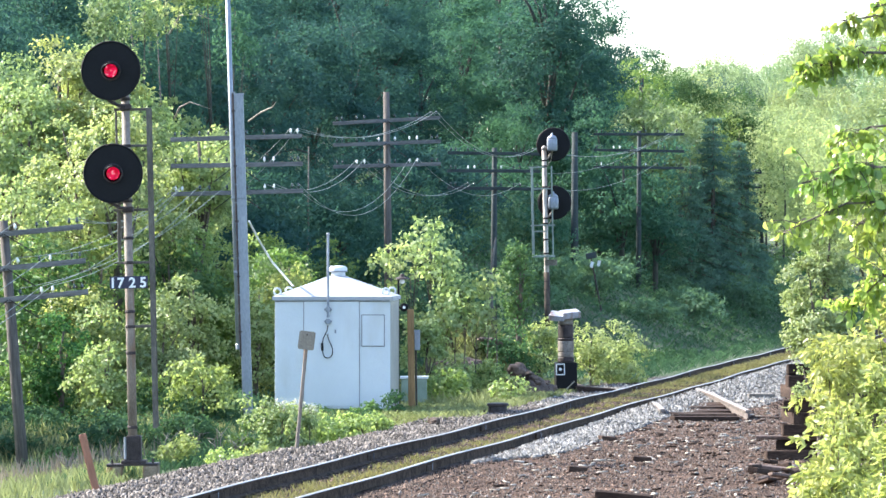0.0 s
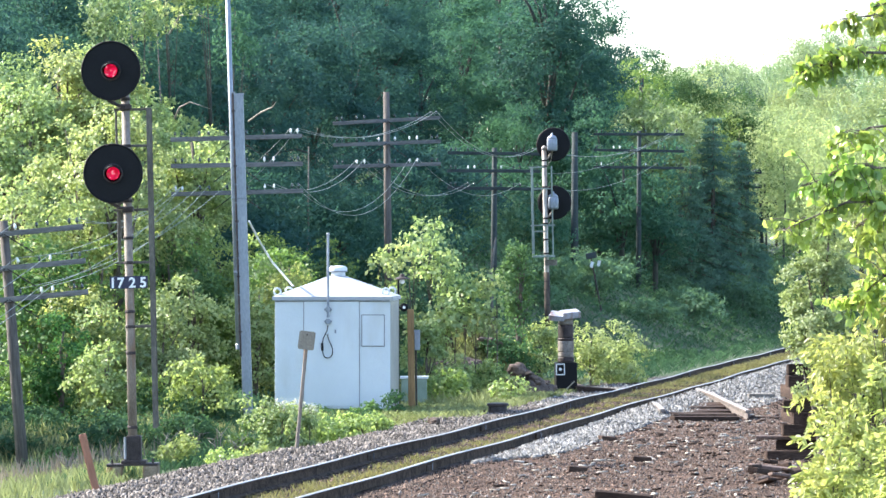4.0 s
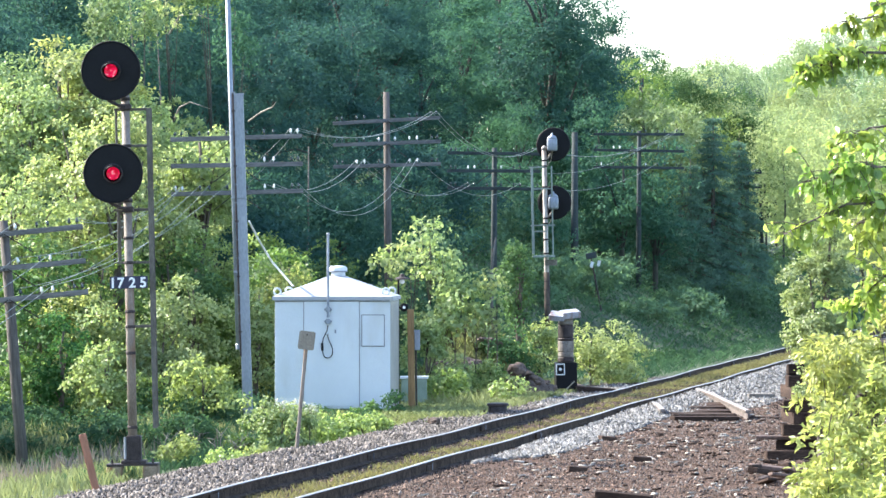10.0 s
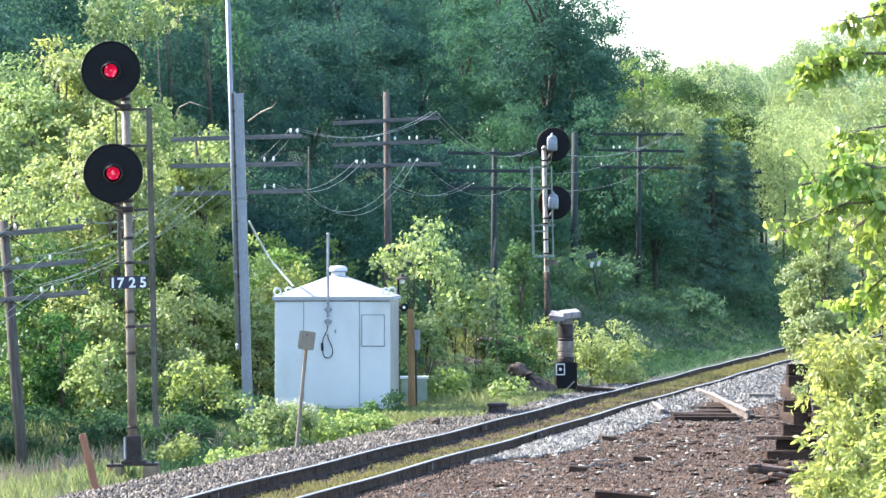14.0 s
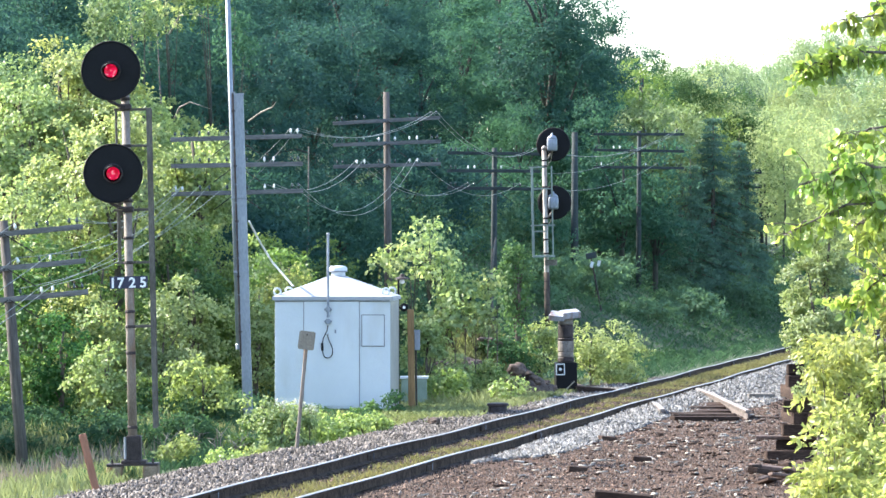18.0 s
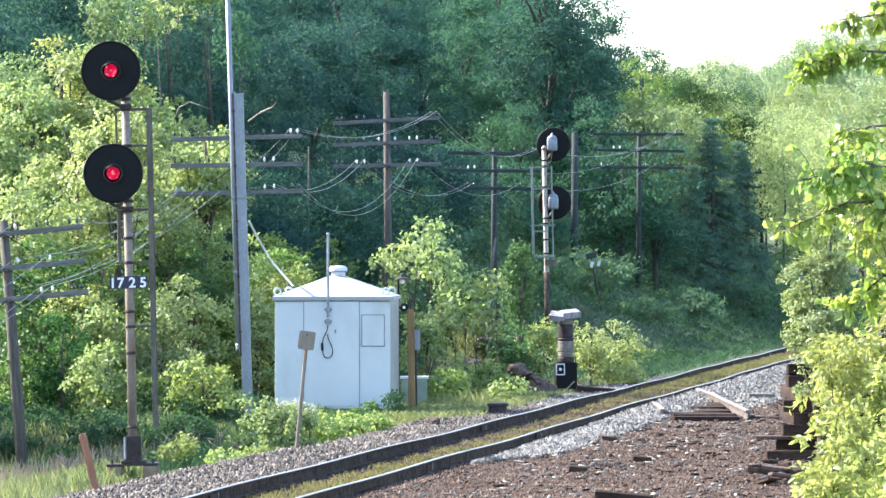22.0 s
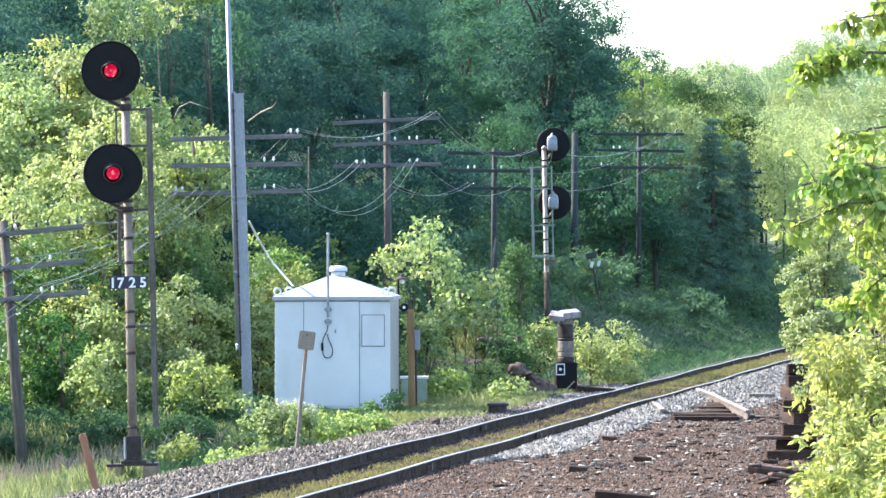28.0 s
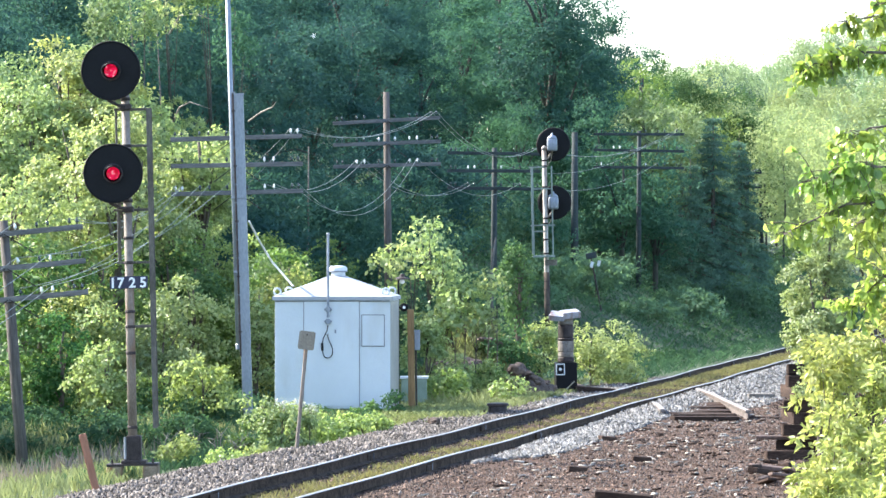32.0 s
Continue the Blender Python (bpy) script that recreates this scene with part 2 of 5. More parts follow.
L_FLOWER = leaf_mat("white_blossom", (0.55, 0.55, 0.5), (0.8, 0.8, 0.74), 0.4, rich=1.0)
L_TRACK = leaf_mat("yellowing_track_grass", (0.115, 0.13, 0.035), (0.34, 0.33, 0.11), 0.4)
# Distance haze is put into this paler, bluer leaf colour.
L_FAR_B = leaf_mat("haze_paled_mid_leaf", (0.23, 0.325, 0.185), (0.32, 0.425, 0.25), 0.58, 0.006, speck=0.12)
# Lighter copy for the lowest ranks, brightness of sun added in the colour.
L_FAR_L = leaf_mat("light_lifted_valley_leaf", (0.32, 0.40, 0.175), (0.42, 0.50, 0.23), 0.6, 0.006, speck=0.12)
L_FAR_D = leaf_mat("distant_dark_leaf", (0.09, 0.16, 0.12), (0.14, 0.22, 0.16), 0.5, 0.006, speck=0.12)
# Woodland leaf with the blue of haze mixed into its colour.
L_WOOD = leaf_mat("haze_blued_woodland_leaf", (0.042, 0.135, 0.092), (0.078, 0.21, 0.13), 0.5, 0.006, speck=0.3)
# Paled leaf colour that carries the haze of distance.
L_FAR = leaf_mat("haze_paled_light_leaf", (0.24, 0.315, 0.135), (0.325, 0.40, 0.185), 0.58, 0.006, speck=0.12)

# ---- mesh tools ----


def thing(name, m, label, category, group="", kind=""):
    ob = new(name)
    ob.empty_display_size = 0.2
    ob.matrix_world = m
    return tagged(ob, label, category, group, kind)


def mesh_of(name, bm, material, smooth=False):
    me = bpy.data.meshes.new(name)
    bm.normal_update()
    bm.to_mesh(me)
    bm.free()
    me.materials.append(material)
    if smooth:
        me.shade_smooth()
    return me


def part(name, bm, material, parent, label="", smooth=False):
    ob = new(name, mesh_of(name, bm, material, smooth))
    ob.parent = parent
    if label:
        tagged(ob, label)
    return ob


def solo(name, bm, material, label, category, group="", kind="", smooth=False):
    return tagged(new(name, mesh_of(name, bm, material, smooth)), label, category, group, kind)


def box(size, at=(0, 0, 0), bevel=0.0, turn=None, bm=None):
    bm = bm or bmesh.new()
    made = bmesh.ops.create_cube(bm, size=1)["verts"]
    m = Matrix.Translation(at) @ (turn or Matrix()) @ Matrix.Diagonal((*size, 1))
    bmesh.ops.transform(bm, matrix=m, verts=made)
    if bevel:
        edges = list({e for v in made for e in v.link_edges})
        bmesh.ops.bevel(bm, geom=edges, offset=bevel, segments=2, affect="EDGES", profile=0.5)
    return bm


def tube(points, radii, sides=10, bm=None, caps=True):
    """A round bar through points, with a radius at each (or one for all)."""
    bm = bm or bmesh.new()
    pts = [Vector(p) for p in points]
    radii = [radii] * len(pts) if isinstance(radii, (int, float)) else radii
    rings, side = [], None
    for i, p in enumerate(pts):
        way = (pts[min(i + 1, len(pts) - 1)] - pts[max(i - 1, 0)]).normalized()
        if side is None:
            side = way.orthogonal().normalized()
        side = (side - way * side.dot(way)).normalized()
        up = way.cross(side)
        rings.append([bm.verts.new(p + (side * math.cos(a) + up * math.sin(a)) * radii[i])
                      for a in (2 * math.pi * k / sides for k in range(sides))])
    for a, b in zip(rings, rings[1:]):
        for k in range(sides):
            bm.faces.new((a[k], a[(k + 1) % sides], b[(k + 1) % sides], b[k]))
    if caps:
        bm.faces.new(rings[0][::-1])
        bm.faces.new(rings[-1])
    return bm


def ring(radius, thick, m=None, n=20, k=8, bm=None):
    bm = bm or bmesh.new()
    m = m or Matrix()
    loops = []
    for i in range(n):
        a = 2 * math.pi * i / n
        c = Vector((math.cos(a), 0, math.sin(a)))
        loops.append([bm.verts.new(m @ (c * (radius + thick * math.cos(b)) + Vector((0, thick * math.sin(b), 0))))
                      for b in (2 * math.pi * j / k for j in range(k))])
    for i in range(n):
        for j in range(k):
            bm.faces.new((loops[i][j], loops[(i + 1) % n][j], loops[(i + 1) % n][(j + 1) % k], loops[i][(j + 1) % k]))
    return bm


def lathe(profile, m=None, n=24, bm=None):
    """Turns (radius, height) round z."""
    bm = bm or bmesh.new()
    m = m or Matrix()
    rings = [[bm.verts.new(m @ Vector((r * math.cos(a), r * math.sin(a), z))) for a in (2 * math.pi * i / n for i in range(n))] for r, z in profile]
    for a, b in zip(rings, rings[1:]):
        for i in range(n):
            bm.faces.new((a[i], a[(i + 1) % n], b[(i + 1) % n], b[i]))
    bm.faces.new(rings[0][::-1])
    bm.faces.new(rings[-1])
    return bm


def quad_mesh(name, verts, corners, material, sides):
    """A mesh from an (n, 3) array, faces of equal corner count."""
    me = bpy.data.meshes.new(name)
    faces = len(corners) // sides
    me.vertices.add(len(verts))
    me.vertices.foreach_set("co", np.ascontiguousarray(verts, dtype=np.float32).ravel())
    me.loops.add(len(corners))
    me.loops.foreach_set("vertex_index", np.ascontiguousarray(corners, dtype=np.int32))
    me.polygons.add(faces)
    me.polygons.foreach_set("loop_start", np.arange(0, faces * sides, sides, dtype=np.int32))
    me.polygons.foreach_set("loop_total", np.full(faces, sides, dtype=np.int32))
    me.update(calc_edges=True)
    me.materials.append(material)
    return me


def unit(v):
    return v / np.maximum(np.linalg.norm(v, axis=1, keepdims=True), 1e-6)


def fine_leaf_mesh(name, rng, centre, out, size, material, droop=0.8, width=0.5, spread=0.5):
    """Ovate leaves with a midrib fold and a curled tip, for foliage that stands close."""
    n = len(centre)
    along = unit(out + rng.normal(0, spread, (n, 3)) + np.array([0, 0, -droop]))
    normal = unit(rng.normal(0, 0.8, (n, 3)) + np.array([0, 0, 0.4]) + out * 0.4)
    side = unit(np.cross(normal, along))
    normal = np.cross(along, side)
    ln = (size * rng.uniform(0.55, 1.25, n))[:, None]
    curl = rng.uniform(0.02, 0.30, n)[:, None]
    rib = [centre + along * ln * t - normal * ln * curl * t * t for t in (0, 0.33, 0.7, 1.0)]
    edge = [(r + side * ln * width * w * q + normal * ln * 0.10) for q in (1, -1) for r, w in ((rib[1], 0.5), (rib[2], 0.36))]
    v = np.stack(rib + edge, axis=1).reshape(-1, 3)
    f = np.array([0, 1, 4, 1, 5, 4, 1, 2, 5, 2, 3, 5, 0, 6, 1, 1, 6, 7, 1, 7, 2, 2, 7, 3])
    return quad_mesh(name, v, (np.arange(n)[:, None] * 8 + f[None]).ravel(), material, 3)


def leaf_mesh(name, rng, centre, out, size, material, droop=0.3, width=0.6, spread=0.8, fold=0.15, stir=0.34, plain=False):
    """A leaf for each centre: a folded blade that faces the light side of its clump, sags a little and differs in size."""
    n = len(centre)
    along = unit(rng.normal(0, spread, (n, 3)) + out * 0.35 + np.array([0, 0, -droop]))
    normal = unit(out * 1.1 + rng.normal(0, stir, (n, 3)) + np.array([0, 0, 0.4]))
    side = unit(np.cross(normal, along))
    normal = np.cross(along, side)
    length = (size * rng.uniform(0.6, 1.3, n))[:, None]
    half = length * width * 0.5
    if plain:
        v = np.stack([centre + side * half, centre + along * length, centre - side * half], axis=1).reshape(-1, 3)
        return quad_mesh(name, v, np.arange(3 * n), material, 3)
    mid = centre + along * length * 0.45
    tip = centre + along * length - normal * length * fold
    v = np.stack([centre, mid + side * half + normal * half * fold * 2, tip, mid - side * half + normal * half * fold * 2], axis=1).reshape(-1, 3)
    return quad_mesh(name, v, np.arange(4 * n), material, 4)


# ---- lie of the land ----


def lateral(x, y):
    """Distance from the middle of the track, to its right."""
    return (x - (0.163 * y - 12.26)) * 0.987


def ease(a, b, v):
    k = np.clip((v - a) / (b - a), 0, 1)
    return k * k * (3 - 2 * k)


def ground(x, y):
    x, y = np.asarray(x, float), np.asarray(y, float)
    d = lateral(x, y)
    z = -0.19 - 0.04 * ease(1.2, 2.0, d) - 0.08 * ease(3, 7, d) - 0.5 * ease(8, 14, d)
    terrace = ease(85, 90, y)
    low = -0.05 * ease(-1.6, -2.8, d) - 0.42 * ease(-2.8, -5.2, d) - 0.7 * ease(-5.5, -10, d)
    flat = -0.03 * ease(-1.6, -2.8, d) - 0.25 * ease(-7.5, -10, d)
    z = z + low * (1 - terrace) + flat * terrace
    foot = 11.5 - 8.0 * ease(124, 152, y)
    z = z + (0.40 * np.clip(-d - foot, 0, 24) + 7.0 * ease(24, 50, -d)) * ease(80, 100, y) * (1 - 0.75 * ease(280, 360, y))
    z = z + (15.0 + 7.0 * ease(38, 58, x)) * ease(285, 680, y)
    z = z + 0.085 * ease(84, 97, y) * (ease(0.72, 0.80, d) - ease(1.3, 2.4, d)) * (1 - ease(150, 160, y))
    z = z + (0.085 * ease(88, 104, y) - 0.055) * (ease(-0.86, -0.72, d) - ease(0.62, 0.74, d)) * (1 - ease(150, 160, y))
    rough = 0.06 * np.sin(x * 1.7 + 0.6 * y) * np.sin(y * 1.1 - 0.4 * x) + 0.03 * np.sin(3.1 * x + 2.3 * y)
    return z + rough * (ease(2.5, 5, -d) + ease(9.5, 13, d))


def level(x, y):
    return float(ground(x, y))


def span(a, b, step, reach):
    inner = np.arange(a, b + step * 0.5, step)
    g = np.array([4, 10, 25, 60, 140, 350, 900, 2200.0])
    return np.concatenate([(a - g)[::-1], inner, b + g])


def sheet(name, xs, ys, height, material, label, category):
    gx, gy = np.meshgrid(xs, ys)
    v = np.stack([gx, gy, height(gx, gy)], axis=-1).reshape(-1, 3)
    w = len(xs)
    i = (np.arange(len(ys) - 1)[:, None] * w + np.arange(w - 1)[None]).ravel()
    me = quad_mesh(name, v, np.stack([i, i + 1, i + w + 1, i + w], axis=1).ravel(), material, 4)
    me.shade_smooth()
    return tagged(new(name, me), label, category, kind="structure")


sheet("ground", span(-40, 60, 1.0, 0), span(30, 300, 1.25, 0), lambda x, y: ground(x, y) - 0.14 * (1 - ease(1.2, 2.2, np.abs(lateral(x, y)))), M_SOIL, "dark forest soil with leaf litter beside the track", "ground")


def strip(name, d0, d1, y0, y1, lift, material, label, category, seed):
    """A ragged-edged bed that follows the track on the ground."""
    rng = np.random.default_rng(seed)
    ys = np.arange(y0, y1, 0.35)
    cols = 26
    e0 = np.convolve(rng.normal(0, 0.35, len(ys) + 4), np.ones(5) / 5, "valid")
    e1 = np.convolve(rng.normal(0, 0.35, len(ys) + 4), np.ones(5) / 5, "valid")
    k = np.linspace(0, 1, cols)[None]
    d = (d0(ys) + e0)[:, None] * (1 - k) + (d1(ys) + e1)[:, None] * k
    gy = np.repeat(ys[:, None], cols, 1)
    gx = d / 0.987 + 0.163 * gy - 12.26
    v = np.stack([gx, gy, ground(gx, gy) + lift], axis=-1).reshape(-1, 3)
    i = (np.arange(len(ys) - 1)[:, None] * cols + np.arange(cols - 1)[None]).ravel()
    me = quad_mesh(name, v, np.stack([i, i + 1, i + cols + 1, i + cols], axis=1).ravel(), material, 4)
    return tagged(new(name, me), label, category, kind="structure")


def const(v):
    return lambda y: 0 * y + v


strip("cinder_path", lambda y: 0 * y + 0.85, lambda y: 0 * y + 9.0, 40, 125, 0.025, M_CINDER, "dark brown cinder bed of a lifted track", "ground", 3)
strip("ballast_bed", lambda y: -2.6 - 2.5 * (1 - ease(73, 80, y)) + 1.65 * ease(110, 124, y), lambda y: 0.9 + 0.85 * ease(71, 77, y) + 1.25 * ease(92, 100, y) - 0.85 * ease(125, 140, y), 40, 260, 0.032, M_BALLAST, "grey crushed stone bed under the rails", "ballast", 4)
strip("track_dirt", const(-0.66), const(0.66), 40, 200, 0.052, M_DIRT, "dark dirt between the rails", "ground", 5)

# ---- the track ----


def on_track(d, y):
    return d / 0.987 + 0.163 * y - 12.26


def wave(y, d):
    """Worn track: small dips at the joints and slow swings."""
    dip = 0.010 * math.sin(y * 0.53 + (1.6 if d > 0 else 0)) + 0.012 * math.sin(y * 0.21 + 0.4 * d)
    return dip, 0.015 * math.sin(y * 0.19 + 1.0)


def rail_section(d, y0, y1, parent):
    prof_side = [(-0.076, -0.186), (0.076, -0.186), (0.07, -0.17), (0.010, -0.148), (0.009, -0.045), (0.034, -0.035), (0.034, -0.008), (0.026, 0.0), (-0.026, 0.0), (-0.034, -0.008), (-0.034, -0.035), (-0.009, -0.045), (-0.010, -0.148), (-0.07, -0.17)]
    bm = bmesh.new()
    rows = []
    steps = 10
    for i in range(steps + 1):
        y = y0 + (y1 - y0 - 0.012) * i / steps
        dz, dd = wave(y, d)
        x = on_track(d + dd, y)
        rows.append([bm.verts.new((x + a * 0.987, y - a * 0.16, b + dz)) for a, b in prof_side])
    n = len(prof_side)
    for a, b in zip(rows, rows[1:]):
        for k in range(n):
            f = bm.faces.new((a[k], b[k], b[(k + 1) % n], a[(k + 1) % n]))
            f.material_index = 1 if k in (6, 7, 8) else 0
    bm.faces.new(rows[0])
    bm.faces.new(rows[-1][::-1])
    ob = part("rail", bm, M_RAIL, parent)
    ob.data.materials.append(M_HEAD)


track = thing("railway_track", Matrix(), "single railway track with rusty rails and polished heads on grey ballast", "railway track", kind="")
for d in (-0.7525, 0.7525):
    y0 = 37.5 if d < 0 else 34.0
    while y0 < 250:
        rail_section(d, y0, y0 + 11.75, track)
        x = on_track(d, y0)
        part("joint_bar", box((0.03, 0.9, 0.09), (0.0, 0, 0), 0.008, pose(x + 0.028, y0, -0.09, 0, 0, -9.26)), M_RAIL, track)
        part("bond_wire", box((0.012, 0.035, 0.10), (x + 0.05, y0, -0.08), 0.003), M_GALV, track, "bright copper bond across a rail joint")
        y0 += 11.75

# ---- signals ----


def rear_frame(s):
    """Ladder, guard rod and landing of the signal that is seen from behind."""
    for y in (0.12, 0.46):
        part("ladder_rail", box((0.07, 0.025, 2.66), (0.38, y, 4.59), 0.004), M_FRAME, s, "grey-green painted ladder rail")
    for i in range(8):
        part("rung", tube([(0.38, 0.12, 3.5 + i * 0.32), (0.38, 0.46, 3.5 + i * 0.32)], 0.011, 6), M_FRAME, s)
    part("guard_rod", tube([(-0.2, 0.12, 5.93), (-0.2, 0.12, 3.3)], 0.024, 8), M_FRAME, s)
    for z, p, q in ((5.90, -0.02, 0.46), (5.27, -0.2, 0.39), (4.20, -0.28, 0.45), (4.02, -0.02, 0.39)):
        part("stay_bracket", box((q - p, 0.05, 0.045), ((p + q) / 2, 0.12, z), 0.006), M_FRAME, s)
    part("landing", box((0.66, 0.36, 0.06), (0.08, 0.22, 3.29), 0.008), M_FRAME, s, "small grey-green steel landing")
    part("step_board", box((0.36, 0.06, 0.17), (-0.13, 0.14, 3.1), 0.01), M_TIE_OLD, s, "weathered brown timber board")


def signal(m, label, front, number="", board=False, paint=None, skew=0.0):
    """Two-headed target signal on a pipe mast with a ladder. Local x runs to the ladder, y to the back."""
    s = thing("railway_signal", m, label, "railway signal", "railway signals")
    top = 6.42
    paint = paint or M_MAST
    part("mast", tube([(0, 0, 0.08), (0, 0, 3.0), (0, 0, 3.02), (0, 0, top)], [0.076, 0.076, 0.07, 0.07], 20), paint, s, "silver painted pipe mast with rust streaks", True)
    part("mast_cap", lathe([(0.085, 0), (0.085, 0.05), (0.05, 0.1), (0.01, 0.12)], pose(0, 0, top)), paint, s, smooth=True)
    cast = part("base_casting", box((0.25, 0.25, 0.46), (0.02, 0, 0.25), 0.02), M_IRON, s, "dark cast iron mast base")
    for x in (-0.08, 0.1):
        part("rib", box((0.02, 0.03, 0.44), (x, -0.135, 0.25)), M_IRON, cast)
    part("pipe_lug", tube([(-0.12, -0.1, 0.05), (-0.12, -0.1, 0.46)], 0.025, 10), M_GALV, cast)
    part("base_flange", box((0.42, 0.4, 0.05), (0.02, 0, 0.045), 0.01), M_IRON, s)
    part("base_plate", box((0.87, 0.5, 0.035), (0, 0, 0.0), 0.006), M_IRON, s, "rusty steel plate on two footings")
    for x in (-0.34, -0.12, 0.12, 0.34):
        part("anchor_bolt", lathe([(0.02, 0), (0.02, 0.09), (0.012, 0.1)], pose(x, -0.18, 0.0), 8), M_IRON, s)
    for x in (-0.3, 0.3):
        part("footing", box((0.26, 0.5, 0.55), (x, 0, -0.295), 0.03), M_FOOT, s, "rust-stained concrete footing")
    for z in (0.62, 1.86, 2.3, 2.55, 3.37, 3.78, 4.25, 4.4, 5.32, 5.93, 6.1):
        part("clamp_band", lathe([(0.083, -0.025), (0.088, 0), (0.083, 0.025)], pose(0, 0, z), 16), M_IRON, s)
    # ladder, seen from its edge
    lx = 0.38
    if board:
        rear_frame(s)
        part("mast_sleeve", tube([(0, 0, 0.5), (0, 0, 2.82)], 0.086, 18), M_DARK_PIPE, s, "dark rusted lower sleeve of the mast", True)
    for y in () if board else (-0.02, 0.34):
        part("ladder_rail", box((0.075, 0.02, 5.35), (lx + (skew if y > 0 else 0), y, 3.27), 0.004), M_LADDER, s, "weathered steel ladder rail")
    for i in range(0 if board else 17):
        part("rung", tube([(lx, -0.02, 0.75 + i * 0.31), (lx + skew, 0.34, 0.75 + i * 0.31)], 0.011, 6), M_LADDER, s)
    if not board:
        part("guard_rod", tube([(-0.17, 0.1, 5.93), (-0.17, 0.1, 3.4)], 0.02, 8), M_LADDER, s)
        part("guard_rod", tube([(-0.14, 0.1, 4.22), (-0.14, 0.1, 3.4)], 0.014, 8), M_LADDER, s)
    for z, a, b in () if board else ((5.93, -0.2, 0.42), (5.32, 0.05, 0.4), (4.25, -0.24, 0.42), (3.37, -0.2, 0.42), (2.3, -0.02, 0.4)):
        part("stay_bracket", box((b - a, 0.05, 0.045), ((a + b) / 2, 0.1, z), 0.006), M_LADDER, s)
    for z, sag in ((6.57, 0.0), (4.86, 0.0)):
        x = -0.28 if board else -0.215
        face = pose(x, -0.22, z, 90, 0, 0)
        target = part("target_disc", lathe([(0.02, -0.02), (0.47, -0.02), (0.49, -0.005), (0.49, 0.03), (0.478, 0.03), (0.465, 0.012), (0.02, 0.008)], face, 56), M_BLACK, s, "round black target disc")
        part("disc_rim", ring(0.488, 0.011, pose(x, -0.235, z), 56, 6), M_IRON, target)
        hood = lathe([(0.165, 0.0), (0.165, 0.05), (0.15, 0.06), (0.138, 0.05), (0.138, 0.0)], pose(x, -0.23, z, 90, 0, 0), 28)
        part("lens_bezel", hood, M_IRON, target)
        vis = bmesh.new()
        rows = []
        for k in range(15):
            a = math.radians(12 + k * 156 / 14)
            c, q = math.cos(a), math.sin(a)
            rows.append([vis.verts.new((x + c * r, -0.24 - y * (0.35 + 0.65 * q), z + q * r - y * 0.14)) for r, y in ((0.15, 0.0), (0.15, 0.26), (0.142, 0.26), (0.142, 0.0))])
        for a, b in zip(rows, rows[1:]):
            for k in range(4):
                vis.faces.new((a[k], a[(k + 1) % 4], b[(k + 1) % 4], b[k]))
        part("hood", vis, M_BLACK, target, "short black lens hood", True)
        part("lens", lathe([(0.110, 0.0), (0.108, 0.02), (0.1, 0.035), (0.097, 0.028), (0.075, 0.05), (0.072, 0.042), (0.045, 0.06), (0.042, 0.052), (0.02, 0.062), (0.005, 0.064)], pose(x, -0.24, z, 90, 0, 0), 28), M_RED_GLASS if front else M_BLACK, target, "lit red lens" if front else "", True)
        x = -0.24
        case = part("lamp_housing", box((0.30, 0.34, 0.36), (x, 0.0, z - 0.02), 0.05), M_GALV if not front else M_BLACK, s, "silver lamp housing with a rounded top" if not front else "black lamp housing", True)
        part("housing_top", lathe([(0.15, 0), (0.13, 0.06), (0.08, 0.10), (0.035, 0.12), (0.03, 0.17), (0.01, 0.18)], pose(x, 0.0, z + 0.15), 20), M_GALV if not front else M_BLACK, case, smooth=True)
        part("support_arm", tube([(0.0, 0.0, z - 0.46), (x * 0.5, -0.05, z - 0.38), (x, -0.08, z - 0.2)], 0.03, 10), M_MAST, s)
        part("cable", tube([(-0.02, -0.09, z - 0.62), (-0.12, -0.12, z - 0.6), (-0.2, -0.1, z - 0.45), (x, -0.05, z - 0.2)], 0.014, 8), M_TAN, s, "bent flexible conduit")
    for z in (6.57, 4.86) if front else ():
        part("hanger", tube([(-0.34, -0.16, z - 0.40), (-0.26, -0.17, z - 0.50), (-0.12, -0.15, z - 0.57), (0.0, -0.1, z - 0.60)], 0.026, 8), M_IRON, s, "rusty curved hanger under the disc", True)
        part("hanger_clamp", box((0.2, 0.2, 0.1), (0.0, -0.02, z - 0.60), 0.02), M_IRON, s)
    if number:
        plate = part("marker_sign", box((0.635, 0.012, 0.207), (-0.003, -0.11, 3.04), 0.004), M_NAVY, s, "navy enamel sign with white figures 1725")
        for k, ch in enumerate(number):
            cu = bpy.data.curves.new("figure", "FONT")
            cu.body, cu.size, cu.align_x, cu.extrude, cu.offset = ch, 0.235, "CENTER", 0.003, 0.006
            tmp = new("figure", cu)
            me = bpy.data.meshes.new_from_object(tmp)
            bpy.data.objects.remove(tmp)
            me.transform(pose((-0.270, -0.137, 0.057, 0.237)[k], -0.121, 2.957, 90, 0, 0))
            me.materials.clear()
            me.materials.append(M_LETTER)
            fig = new("figure", me)
            fig.parent = plate
    return s


signal(pose(*(-5.172, 75.5, -0.346), 0, -1.25, 0), "two-headed railway signal, both black discs showing red, on a silver mast", True, "1725")
signal(pose(*(3.102, 132.7, -0.25), 0, 1.2, 180) , "two-headed railway signal seen from behind, silver housings before black discs", False, board=True, paint=M_PALE_MAST, skew=-0.08)

# ---- instrument shed ----


